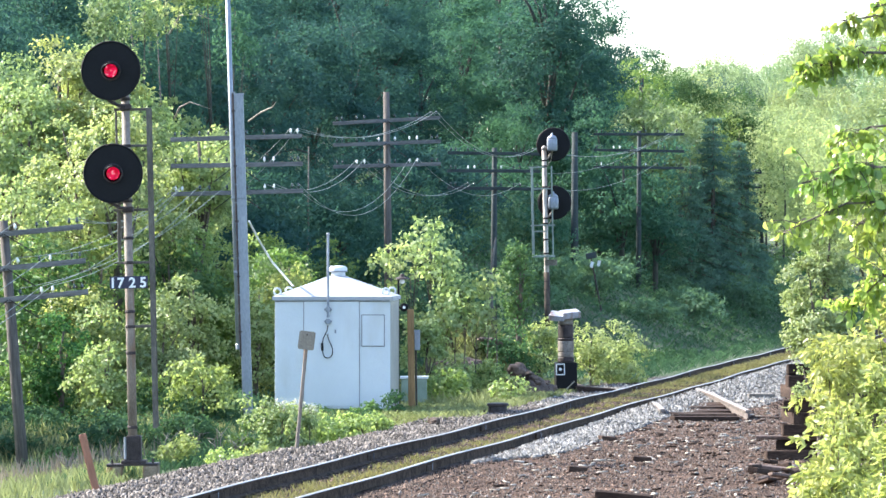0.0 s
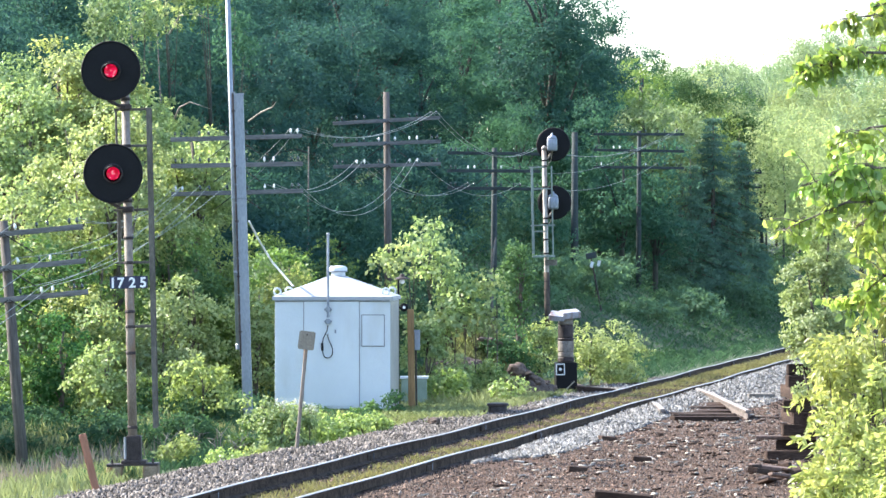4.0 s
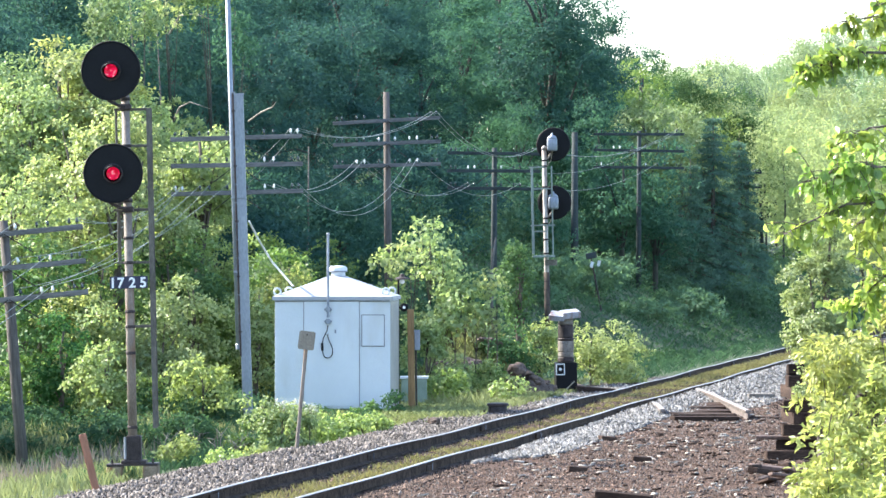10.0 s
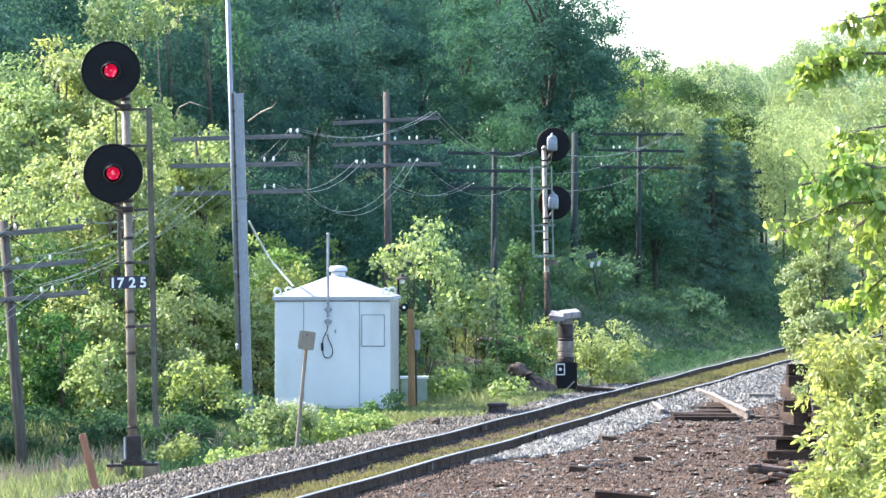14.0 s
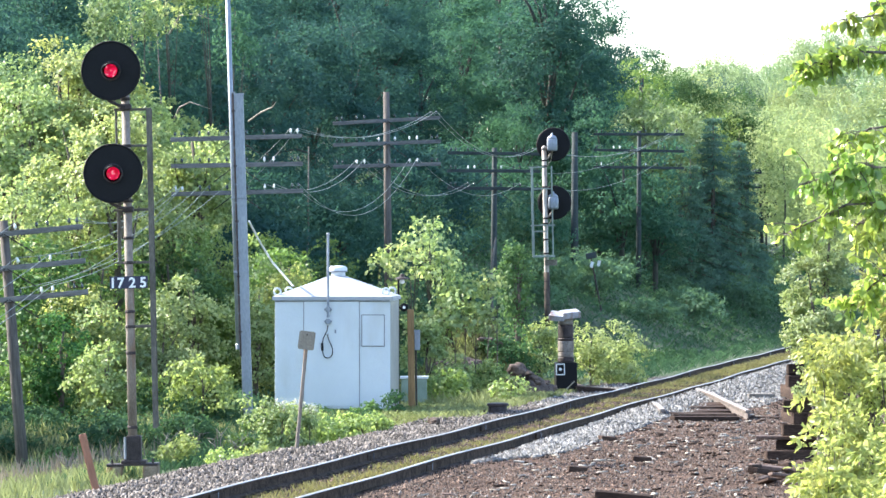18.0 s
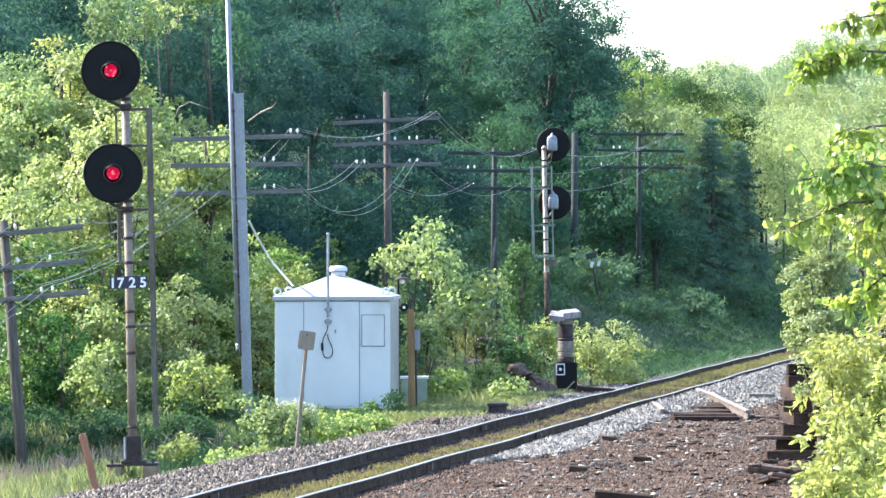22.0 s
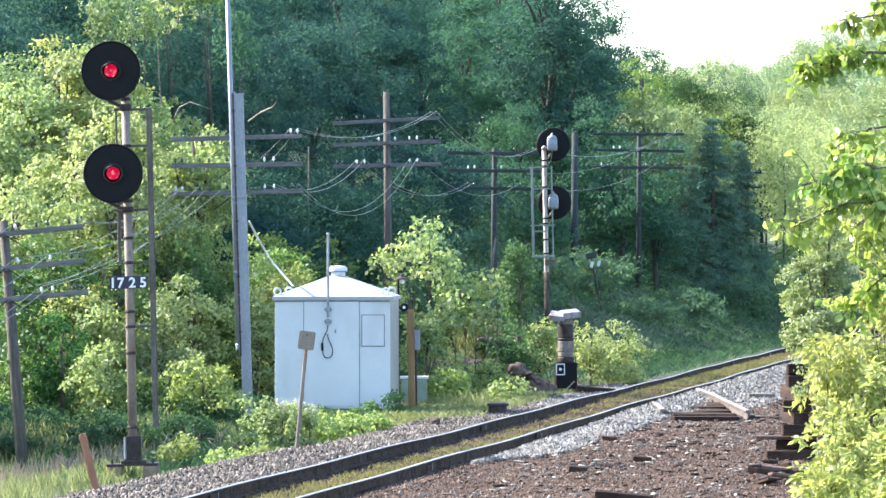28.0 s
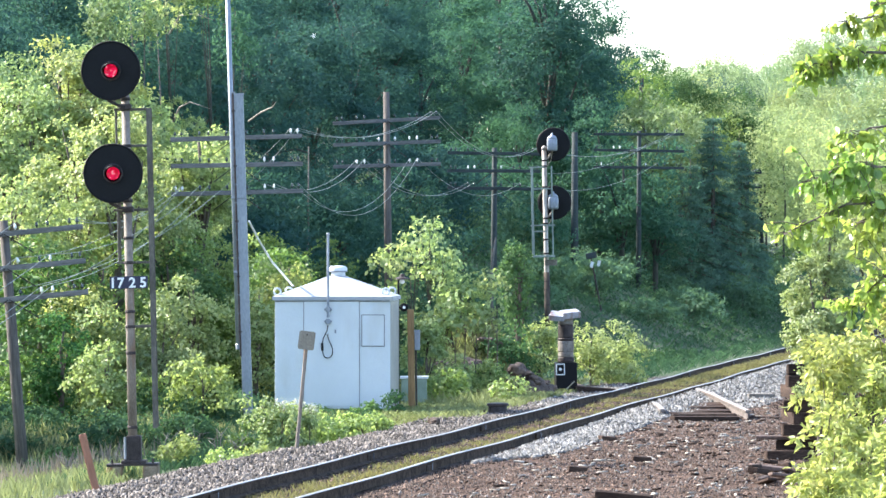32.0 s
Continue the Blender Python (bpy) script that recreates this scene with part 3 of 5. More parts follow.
def shed():
    w, d, h = 2.41, 2.41, 2.33
    s = thing("instrument_shed", pose(-2.225, 95.2, -0.125, 0, 0, -3.4), "white steel trackside instrument shed with a low pyramid roof", "shed")
    part("footing", box((w - 0.08, d - 0.08, 0.30), (0, 0, -0.10)), M_CONC, s, "dark concrete footing")
    part("body", box((w, d, h - 0.05), (0, 0, 0.05 + (h - 0.05) / 2), 0.012), M_WHITE, s)
    # Thin added sheet that carries the right wall's painted shade.
    part("side_shade_panel", box((0.012, d - 0.05, h - 0.12), (w / 2 + 0.006, 0, 0.05 + h / 2 - 0.03), 0.003), M_SIDE_SHADE, s, "side wall with its shade put into the paint")
    # pyramid roof with a folded edge
    bm = bmesh.new()
    o, e = w / 2 + 0.05, h - 0.02
    low = [bm.verts.new((a * o, b * o, e)) for a, b in ((-1, -1), (1, -1), (1, 1), (-1, 1))]
    mid = [bm.verts.new((a * o, b * o, e + 0.075)) for a, b in ((-1, -1), (1, -1), (1, 1), (-1, 1))]
    topv = [bm.verts.new((a * 0.16, b * 0.16, e + 0.50)) for a, b in ((-1, -1), (1, -1), (1, 1), (-1, 1))]
    for a, b in ((low, mid), (mid, topv)):
        for k in range(4):
            bm.faces.new((a[k], a[(k + 1) % 4], b[(k + 1) % 4], b[k]))
    bm.faces.new(low[::-1])
    bm.faces.new(topv)
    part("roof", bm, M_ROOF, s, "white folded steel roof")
    vent = part("roof_vent", lathe([(0.15, -0.02), (0.15, 0.10), (0.19, 0.10), (0.19, 0.19), (0.15, 0.225), (0.05, 0.235)], pose(0.02, 0, e + 0.48), 28), M_WHITE, s, "squat round white vent")
    part("vent_band", lathe([(0.196, 0.10), (0.198, 0.115), (0.196, 0.13)], pose(0.02, 0, e + 0.48), 28), M_GALV, vent)
    for x, y in ((-1.16, -1.12), (-1.13, 1.13), (1.10, -1.12), (1.08, 1.13)):
        r = part("lifting_eye", ring(0.07, 0.02, pose(x, y, e + 0.075 + 0.10), 20, 8), M_WHITE, s, "white lifting ring")
        part("shank", tube([(x, y, e - 0.0), (x, y, e + 0.10)], 0.02, 8), M_WHITE, r)
    f = -d / 2
    # Grey strip added to draw the line of shade below the eave.
    part("eave_shade_strip", box((w - 0.02, 0.014, 0.035), (0, f - 0.006, h - 0.04)), M_SEAM, s, "thin grey strip standing for shade under the eave")
    # front panels: two seams, a door leaf between them, a hatch
    part("door", box((1.145, 0.016, h - 0.16), (-0.02, f - 0.006, 0.05 + h / 2 - 0.02), 0.004), M_WHITE, s)
    for x in (-0.60, 0.56):
        part("door_seam", box((0.02, 0.012, h - 0.12), (x, f - 0.004, 0.05 + h / 2 - 0.02)), M_SEAM, s)
    hatch = part("hatch", box((0.45, 0.014, 0.63), (0.845, f - 0.007, 1.68), 0.004), M_WHITE, s, "small white hatch")
    for a, b, c, q in ((0.48, 0.02, 0, 0.325), (0.48, 0.02, 0, -0.325), (0.02, 0.66, 0.235, 0), (0.02, 0.66, -0.235, 0)):
        part("hatch_gap", box((a, 0.012, b), (0.845 + c, f - 0.003, 1.68 + q)), M_SEAM, hatch)
    # service mast, boxes and cable loop on the front
    pm = part("service_pipe", tube([(-0.09, f - 0.06, 1.95), (-0.09, f - 0.06, 3.68)], 0.028, 12), M_GALV, s, "grey service pipe")
    part("pipe_top", lathe([(0.034, 0), (0.038, 0.03), (0.03, 0.05)], pose(-0.09, f - 0.06, 3.66), 12), M_GALV, pm)
    for z in (2.12, 1.87):
        b = part("junction_box", lathe([(0.055, -0.04), (0.062, -0.03), (0.062, 0.03), (0.05, 0.045)], pose(-0.09, f - 0.05, z, 90, 0, 0), 8), M_GALV, s, "grey octagonal junction box")
        part("box_strap", box((0.16, 0.02, 0.035), (-0.09, f - 0.03, z)), M_GALV, b)
    loop = [(-0.09, f - 0.06, 1.8), (-0.11, f - 0.07, 1.68), (-0.19, f - 0.06, 1.5), (-0.21, f - 0.05, 1.3), (-0.16, f - 0.05, 1.13), (-0.06, f - 0.05, 1.12), (0.0, f - 0.05, 1.2), (-0.01, f - 0.05, 1.34), (-0.08, f - 0.05, 1.5), (-0.1, f - 0.05, 1.62)]
    pts = []
    for i in range(len(loop) - 1):
        p0, p1, p2, p3 = (Vector(loop[max(0, min(len(loop) - 1, i + k))]) for k in (-1, 0, 1, 2))
        for q in range(5):
            t = q / 5
            pts.append(0.5 * (2 * p1 + (p2 - p0) * t + (2 * p0 - 5 * p1 + 4 * p2 - p3) * t * t + (3 * p1 - p0 - 3 * p2 + p3) * t ** 3))
    part("cable_loop", tube(pts, 0.010, 8), M_BLACK, s, "black cable hanging in a loop")
    part("plug", tube([(-0.215, f - 0.05, 1.42), (-0.205, f - 0.05, 1.26)], 0.026, 10), M_BLACK, s)
    part("door_lock", box((0.035, 0.02, 0.08), (0.06, f - 0.016, 1.66), 0.006), M_GALV, s)
    return s


shed()

# ---- trackside things near the shed ----
lamp = thing("yard_lamp", pose(-0.825, 97, -0.1), "small dark dish lamp on a thin black post behind the shed", "lamp")
part("post", tube([(-0.13, 0, 0), (-0.13, 0, 2.70), (-0.05, -0.08, 2.76)], 0.022, 10), M_BLACK, lamp)
part("horn_bracket", tube([(-0.13, 0, 2.10), (-0.01, -0.06, 2.10)], 0.018, 8), M_BLACK, lamp)
part("shade", lathe([(0.02, 0.15), (0.045, 0.14), (0.06, 0.09), (0.165, 0.05), (0.17, 0.03), (0.155, 0.03), (0.05, 0.07)], pose(-0.05, -0.1, 2.67), 24), M_IRON, lamp, "dark rusty dish shade")
part("bulb", lathe([(0.02, -0.03), (0.05, -0.01), (0.055, 0.03), (0.03, 0.08)], pose(-0.05, -0.1, 2.63), 16), M_GLASS_INS, lamp, "white bulb", True)
horn = part("horn", lathe([(0.08, -0.12), (0.09, -0.1), (0.09, 0.1), (0.05, 0.12)], pose(-0.01, -0.1, 2.10, 90, 0, 0), 20), M_BLACK, lamp, "round black horn")
part("horn_centre", lathe([(0.03, 0), (0.03, 0.012), (0.01, 0.016)], pose(-0.01, -0.222, 2.10, 90, 0, 0), 12), M_LETTER, horn, "small white centre")

post = thing("timber_post", pose(-0.66, 96, -0.16, 0, -0.8, 0), "square brown treated timber post in the grass", "post")
part("shaft", box((0.145, 0.145, 2.28), (0, 0, 0.99), 0.012), M_POST, post)
mb = part("meter_box", box((0.12, 0.14, 0.40), (0.135, 0, 1.46), 0.015), M_GALV, post, "grey meter box")
part("box_lid", box((0.13, 0.15, 0.04), (0.135, 0, 1.67), 0.008), M_GALV, mb)
part("conduit", tube([(0.1, 0, 1.28), (0.1, 0, 0.0)], 0.02, 8), M_IRON, post)

cab = thing("equipment_cabinet", pose(-0.631, 99, -0.16), "low faded green cabinet with a pale lid", "cabinet")
part("body", box((0.56, 0.5, 0.60), (0, 0, 0.28), 0.015), M_GREEN, cab)
part("lid", box((0.62, 0.56, 0.05), (0, 0, 0.60), 0.012), M_WHITE, cab, "pale painted lid")
part("handle", box((0.10, 0.03, 0.03), (0.0, -0.26, 0.42), 0.006), M_GALV, cab)


def tilted_sign():
    s = thing("trackside_sign", pose(*(-2.535, 78, -0.309), 0, 5.3, 0), "weathered tan sign seen from behind on a leaning rusty rod", "sign")
    part("rod", tube([(0, 0, -0.2), (0, 0, 2.0)], 0.032, 8), M_MAST, s, "leaning rusty post")
    bm = bmesh.new()
    rim = [(sx * 0.105 + 0.035 * math.cos(a), 1.99 + sz * 0.125 + 0.035 * math.sin(a)) for sx, sz, a0 in ((1, 1, 0), (-1, 1, 90), (-1, -1, 180), (1, -1, 270)) for a in (radians(a0 + 22.5 * k) for k in range(5))]
    face, back = ([bm.verts.new((x, y, z)) for x, z in rim] for y in (-0.046, -0.034))
    bm.faces.new(face)
    bm.faces.new(back[::-1])
    for k in range(len(rim)):
        bm.faces.new((face[k - 1], back[k - 1], back[k], face[k]))
    bmesh.ops.recalc_face_normals(bm, faces=bm.faces)
    bmesh.ops.rotate(bm, cent=(0, 0, 1.99), matrix=Matrix.Rotation(radians(2), 3, "Y"), verts=bm.verts)
    p = part("panel", bm, M_TAN, s)
    part("bolt", lathe([(0.014, 0), (0.014, 0.012), (0.006, 0.016)], pose(0, -0.046, 2.09, 90, 0, 0), 8), M_IRON, p)
    part("strap", box((0.05, 0.02, 0.1), (0, -0.012, 1.86)), M_IRON, s)


tilted_sign()

stake = thing("marker_stake", pose(*(-5.008, 66, -0.495), 0, -14, 0), "leaning faded orange timber stake in the grass", "stake")
part("shaft", box((0.11, 0.05, 1.25), (0, 0, 0.45), 0.01), M_STAKE, stake)

for px in ((-4.106, 92),):
    st = thing("rusty_stake", pose(*px, -0.55, 0, -1, 0), "thin rusty steel stake in the weeds", "stake")
    part("bar", tube([(0, 0, 0), (0, 0, 0.75)], 0.022, 6), M_IRON, st)


def switch_stand():
    s = thing("trackside_pedestal", pose(2.889, 107, -0.17, 0, -0.5, 4), "dark trackside equipment pedestal with a tilted silver hood", "pedestal")
    body = part("cabinet", box((0.50, 0.5, 0.76), (0.02, 0, 0.36), 0.02), M_BLACK, s, "black steel base cabinet")
    win = part("indicator", box((0.20, 0.02, 0.26), (-0.13, -0.26, 0.58), 0.005), M_BLACK, body)
    for a, b, c, q in ((0.20, 0.022, 0, 0.125), (0.20, 0.022, 0, -0.125), (0.022, 0.26, 0.095, 0), (0.022, 0.26, -0.095, 0)):
        part("white_border", box((a, 0.012, b), (-0.13 + c, -0.273, 0.58 + q)), M_LETTER, win)
    part("white_dot", lathe([(0.035, 0), (0.035, 0.012), (0.02, 0.018)], pose(-0.13, -0.268, 0.58, 90, 0, 0), 14), M_LETTER, win)
    z = 0.74
    for hh, wd, mt in ((0.12, 0.40, M_IRON), (0.13, 0.37, M_TIE_OLD), (0.26, 0.385, M_CONC), (0.07, 0.40, M_IRON), (0.31, 0.37, M_IRON), (0.05, 0.39, M_CONC)):
        part("column_drum", lathe([(wd / 2 - 0.02, 0), (wd / 2, 0.02), (wd / 2, hh - 0.02), (wd / 2 - 0.02, hh)], pose(0.03, 0, z), 18), mt, s)
        z += hh
    part("neck", box((0.32, 0.3, 0.15), (0.03, 0, z + 0.06), 0.01), M_TAN, s, "rust-streaked neck")
    part("hood", box((0.42, 0.46, 0.15), (0.13, -0.02, z + 0.20), 0.012, pose(0, 0, 0, 8, -6, 6)), M_HOOD, s, "tilted silver metal hood with rust spots")
    part("hood_flap", box((0.36, 0.40, 0.13), (-0.17, -0.06, z + 0.155), 0.012, pose(0, 0, 0, 16, 5, -14)), M_HOOD, s, "bent silver hood flap")
    part("brace", tube([(-0.1, -0.29, 0.0), (0.2, -0.29, 0.3)], 0.014, 6), M_DEADWOOD, s, "thin pale stick leaning on the base")
    part("skid", box((1.0, 0.5, 0.17), (0.66, 0.0, 0.06), 0.03, pose(0, 0, 0, 0, 5, 8)), M_TIE, s, "black timber skid")


switch_stand()

ped = thing("valve_cover", pose(1.14, 94, -0.20), "low round weathered cover beside the ballast", "cover")
part("ring", lathe([(0.19, -0.15), (0.21, -0.13), (0.19, 0.13), (0.23, 0.145), (0.23, 0.18), (0.20, 0.195)], pose(0, 0, 0.05), 24), M_IRON, ped)
part("lid", lathe([(0.19, 0.188), (0.18, 0.203), (0.02, 0.21)], pose(0, 0, 0.05), 24), M_CONC, ped)

# ---- steel mast with antenna pipe ----
mast = thing("steel_mast", pose(*(-3.924, 91, -0.106), 0, -1.75, 0), "tall grey galvanised steel mast with an antenna pipe strapped to it", "mast")
part("column", box((0.20, 0.16, 6.62), (0, 0, 3.15), 0.01), M_GALV, mast, "square galvanised column")
part("column_cap", box((0.23, 0.19, 0.03), (0, 0, 6.475), 0.006), M_GALV, mast)
part("antenna_pipe", tube([(-0.15, -0.02, 1.45), (-0.15, -0.02, 9.2)], 0.05, 14), M_GALV, mast, "slender antenna pipe", True)
part("riser_cable", tube([(-0.105, -0.09, 1.2), (-0.105, -0.09, 6.5)], 0.018, 8), M_IRON, mast)
part("pipe_end", lathe([(0.06, 0), (0.06, 0.1), (0.03, 0.14)], pose(-0.15, -0.02, 1.34), 12), M_GALV, mast)
for i in range(14):
    part("pipe_strap", box((0.07, 0.07, 0.03), (-0.10, -0.07, 1.7 + i * 0.37), 0.004), M_GALV if i % 3 else M_IRON, mast)
for p in (2.9, 4.4):
    part("bracket", box((0.28, 0.04, 0.05), (-0.06, -0.078, p), 0.004), M_GALV, mast)
cable = solo("guy_cable", tube([(-3.923, 91.5, 3.81), (-3.796, 92.3, 3.492), (-3.572, 94, 3.003), (-3.192, 96, 2.47)], 0.022, 8), M_LETTER, "pale sheathed cable from the mast to the shed roof", "cable")

# ---- pole line ----
PINS = (-0.93, -0.83, -0.56, -0.42, -0.15, 0.15, 0.42, 0.56, 0.83, 0.93)


def line_pole(x, y, z0, top, lean, radius, arms, half, turn, seed, wood=None):
    """Utility pole with pinned crossarms. Returns the world place of every insulator, arm by arm."""
    r = random.Random(seed)
    m = pose(x, y, z0, 0, lean, turn)
    s = thing("line_pole", m, "old grey railway line pole with timber crossarms and insulators", "utility pole", "pole line")
    part("shaft", tube([(0, 0, -0.4), (0, 0, top * 0.5), (0, 0, top)], [radius * 1.25, radius * 1.1, radius * 0.9], 12), M_POLE if wood is None else M_DARK_ARM, s, smooth=True)
    places = []
    for z, roll, white in arms:
        a = part("crossarm", box((half * 2, 0.09, 0.105), (0, -radius - 0.03, z), 0.008, pose(0, 0, 0, 0, roll, 0)), wood or M_ARM, s)
        for sx in (-1, 1):
            part("brace", box((0.66, 0.010, 0.022), (sx * 0.28, -radius - 0.08, z - 0.20), 0.0, pose(0, 0, 0, 0, sx * 36, 0)), M_IRON, a)
        row = []
        for k, q in enumerate(PINS):
            px = q * half
            pz = z - math.tan(radians(roll)) * px + 0.06
            row.append(m @ Vector((px, -radius - 0.03, pz + 0.13)))
            pin = part("insulator", lathe([(0.01, 0), (0.01, 0.03), (0.030, 0.03), (0.033, 0.06), (0.021, 0.068), (0.028, 0.088), (0.017, 0.112), (0.005, 0.12)], pose(px, -radius - 0.03, pz), 10), M_GLASS_INS if k in white else M_DARK_INS, a, "white glazed insulator" if k in white else "", True)
        places.append(row)
    return places


pl1 = line_pole(*(-8.06, 87, -1.328), 5.14, -4.5, 0.098, ((4.88, -1, (5,)), (4.22, -1, (5, 7)), (3.62, -1, (6, 7))), 1.53, 0, 1)
pl2 = line_pole(-4.686, 105, -0.5, 6.9, -1.0, 0.10, ((6.33, -0.6, (8, 9)), (5.70, 0, (6, 7)), (5.06, -0.5, (0, 1, 6, 7))), 1.53, 0, 2)
pl3 = line_pole(-1.508, 127, -0.3, 7.963, -0.6, 0.10, ((7.154, -2.6, ()), (6.519, -1.4, (4, 5, 6, 7)), (5.899, -0.9, (2, 3, 6, 7))), 1.51, 0, 3)
pl4 = line_pole(1.613, 145, 0.5, 6.494-0.5, 0.4, 0.09, ((6.313-0.5, 0.5, ()), (5.751-0.5, 0, (2, 3, 5)), (5.189-0.5, 0.5, ())), 1.5, -6, 4, M_DARK_ARM)
pl5 = line_pole(7.526, 174, 2.0, 7.796-2.0, 0.3, 0.085, ((7.665-2.0, 0, ()), (7.034-2.0, 0.8, (2, 3)), (6.382-2.0, 0.5, (1, 5))), 1.75, -8, 5, M_DARK_ARM)
pl6 = line_pole(15.871, 236, 2.5, 7.705-2.5, 0.0, 0.10, ((7.232-2.5, 0, ()), (6.466-2.5, 0, ())), 0.75, 0, 6, M_DARK_ARM)
pl7 = line_pole(18.471, 262, 2.5, 6.394-2.5, 0.0, 0.10, ((5.903-2.5, -1.5, ()), (5.117-2.5, -1.5, ())), 0.85, 0, 7, M_DARK_ARM)
pl0 = [[p + Vector((-3.0, -20, -2.4)) for p in row] for row in pl1]
trunk_pole = thing("line_pole", pose(4.806, 165, 1.5), "bare line pole on the bank with shade in its dark wood", "utility pole", "pole line")
part("shaft", tube([(0, 0, -0.3), (0, 0, 7.519-1.5)], [0.16, 0.11], 12), M_DARK_ARM, trunk_pole, smooth=True)


def wire(a, b, sag, thick=0.007):
    pts = []
    for i in range(15):
        t = i / 14
        p = a.lerp(b, t)
        p.z -= sag * 4 * t * (1 - t)
        pts.append(p)
    solo("line_wire", tube(pts, thick, 5, caps=False), M_WIRE, "thin weathered overhead line wire between poles", "wire", "line wires", smooth=True)


for a, b, pins, sag in ((pl0, pl1, ((0, 5), (1, 5), (1, 7), (2, 6), (2, 7)), 0.3), (pl2, pl3, ((0, 8), (0, 9)), 0.45), (pl3, pl4, ((0, 8), (0, 9), (2, 2), (2, 3), (2, 7)), 0.7), (pl4, pl5, ((0, 8), (0, 9), (1, 5), (2, 6)), 0.6), (pl5, pl6, ((0, 8), (1, 8)), 0.7)):
    for arm, pin in pins:
        wire(a[arm][pin], b[min(arm, len(b) - 1)][pin], sag)
for arm, pin, to in ((0, 8, 0), (0, 9, 1), (1, 5, 0), (1, 7, 2), (2, 6, 1), (2, 7, 3), (2, 5, 4)):
    wire(pl1[arm][pin], pl2[2][to], 0.4)
for pin, to, sag in ((6, 2, 0.45), (7, 3, 0.5), (8, 6, 1.05), (9, 7, 1.15)):
    wire(pl2[2][pin], pl3[2][to], sag)
for pin in (8, 9):
    wire(pl2[0][pin], pl2[2][pin - 4], 0.08)

# ---- leaning marker on the bank ----
mk = thing("leaning_marker", pose(*(5.4, 150, 0.456), 0, -11, 0), "thin leaning dark post with two white reflectors on the bank", "marker post")
part("shaft", tube([(0, 0, 0), (0, 0, 2.7)], [0.035, 0.025], 8), M_IRON, mk)
part("head", box((0.36, 0.05, 0.2), (0.02, 0, 2.62), 0.03), M_DARK_ARM, mk, "small dark blue-grey head")
for x in (-0.02, 0.22):
    part("reflector", box((0.10, 0.02, 0.2), (x, -0.06, 2.32), 0.02, pose(0, 0, 0, 0, 25 if x else -15, 0)), M_LETTER, mk, "white reflector")

# ---- timbers and scrap on the cinder bed ----


def timber(name, at, size, turn, mt, label, group="old timbers"):
    ob = solo(name, box(size, (0, 0, 0), 0.018), mt, label, "timber", group)
    ob.matrix_world = pose(*at, *turn)
    return ob


rs = random.Random(11)
z = -0.30
STACK = "black creosoted railway tie in a loose stack"
for row, (end, mt, high) in enumerate(((1352, M_TIE, 0.185), (1374, M_TIE, 0.17), (1337, M_REDWOOD, 0.06), (1382, M_TIE, 0.19), (0, M_TIE, 0.2), (1385, M_TIE, 0.2), (0, M_TIE, 0.22), (1389, M_TIE, 0.2), (1391, M_TIE, 0.17))):
    if end:
        turn = (rs.uniform(-4, 4), rs.uniform(-1.0, 1.0), rs.uniform(-9, 9))
        timber("old_tie", ((end - 784) * 0.0094375 + 1.25, 75.5 + rs.uniform(-0.2, 0.2), z + high / 2), (2.5, 0.24, high), turn, mt, STACK, "stack of old ties")
    else:
        for k in range(4):
            timber("old_tie", (5.90 + 0.42 * k + rs.uniform(-0.04, 0.04), 76.3 + rs.uniform(-0.15, 0.1), z + high / 2), (2.4, 0.25, high), (0, rs.uniform(-1, 1), 90 + rs.uniform(-3, 3)), (M_TIE, M_TIE, M_REDWOOD, M_TIE)[k], "old creosoted tie laid crosswise in the stack", "stack of old ties")
    z += high + 0.004
for k in range(20):
    timber("old_tie", (4.92 + rs.uniform(-0.2, 0.6), 66 + rs.uniform(0, 4.5), -0.235 + 0.010 * k), (rs.uniform(0.18, 0.7), rs.uniform(0.06, 0.18), rs.uniform(0.04, 0.10)), (rs.uniform(-12, 12), rs.uniform(-14, 10), rs.uniform(-80, 80)), (M_TIE, M_TIE, M_REDWOOD, M_TIE)[k % 4], "split weathered tie fragment on the cinders", "tie fragments")
for x, y, ln, a in ((2.088, 70.2, 0.3, 6), (2.50, 62.5, 0.8, -8), (3.225, 73.5, 0.3, 4), (2.961, 81.4, 0.3, 20)):
    timber("tie_fragment", (x, y, -0.18), (ln, 0.2, 0.12), (3, 5, a), M_TIE, "dark broken tie piece on the cinder bed", "tie fragments")
for k in range(9):
    yy = 91.0 + 0.92 * k + rs.uniform(-0.12, 0.12)
    timber("crossing_timber", (5.28 + rs.uniform(-0.05, 0.05) + 0.012 * k, yy, -0.20 + rs.uniform(-0.02, 0.02)), (1.36 + rs.uniform(-0.12, 0.1), 0.90, 0.16), (rs.uniform(-1.5, 1.5), rs.uniform(-2, 2), rs.uniform(-2, 4)), M_TIE, "dark rotting crossing timber between the siding rails")
timber("crossing_timber", (6.7, 92.6, -0.23), (0.8, 0.26, 0.1), (0, 0, -8), M_TIE, "dark rotting crossing timber beside the siding rail")
timber("crossing_timber", (7.35, 104.5, -0.16), (0.6, 0.3, 0.13), (0, 0, 5), M_TIE_OLD, "dark rotting crossing timber beside the siding rail")


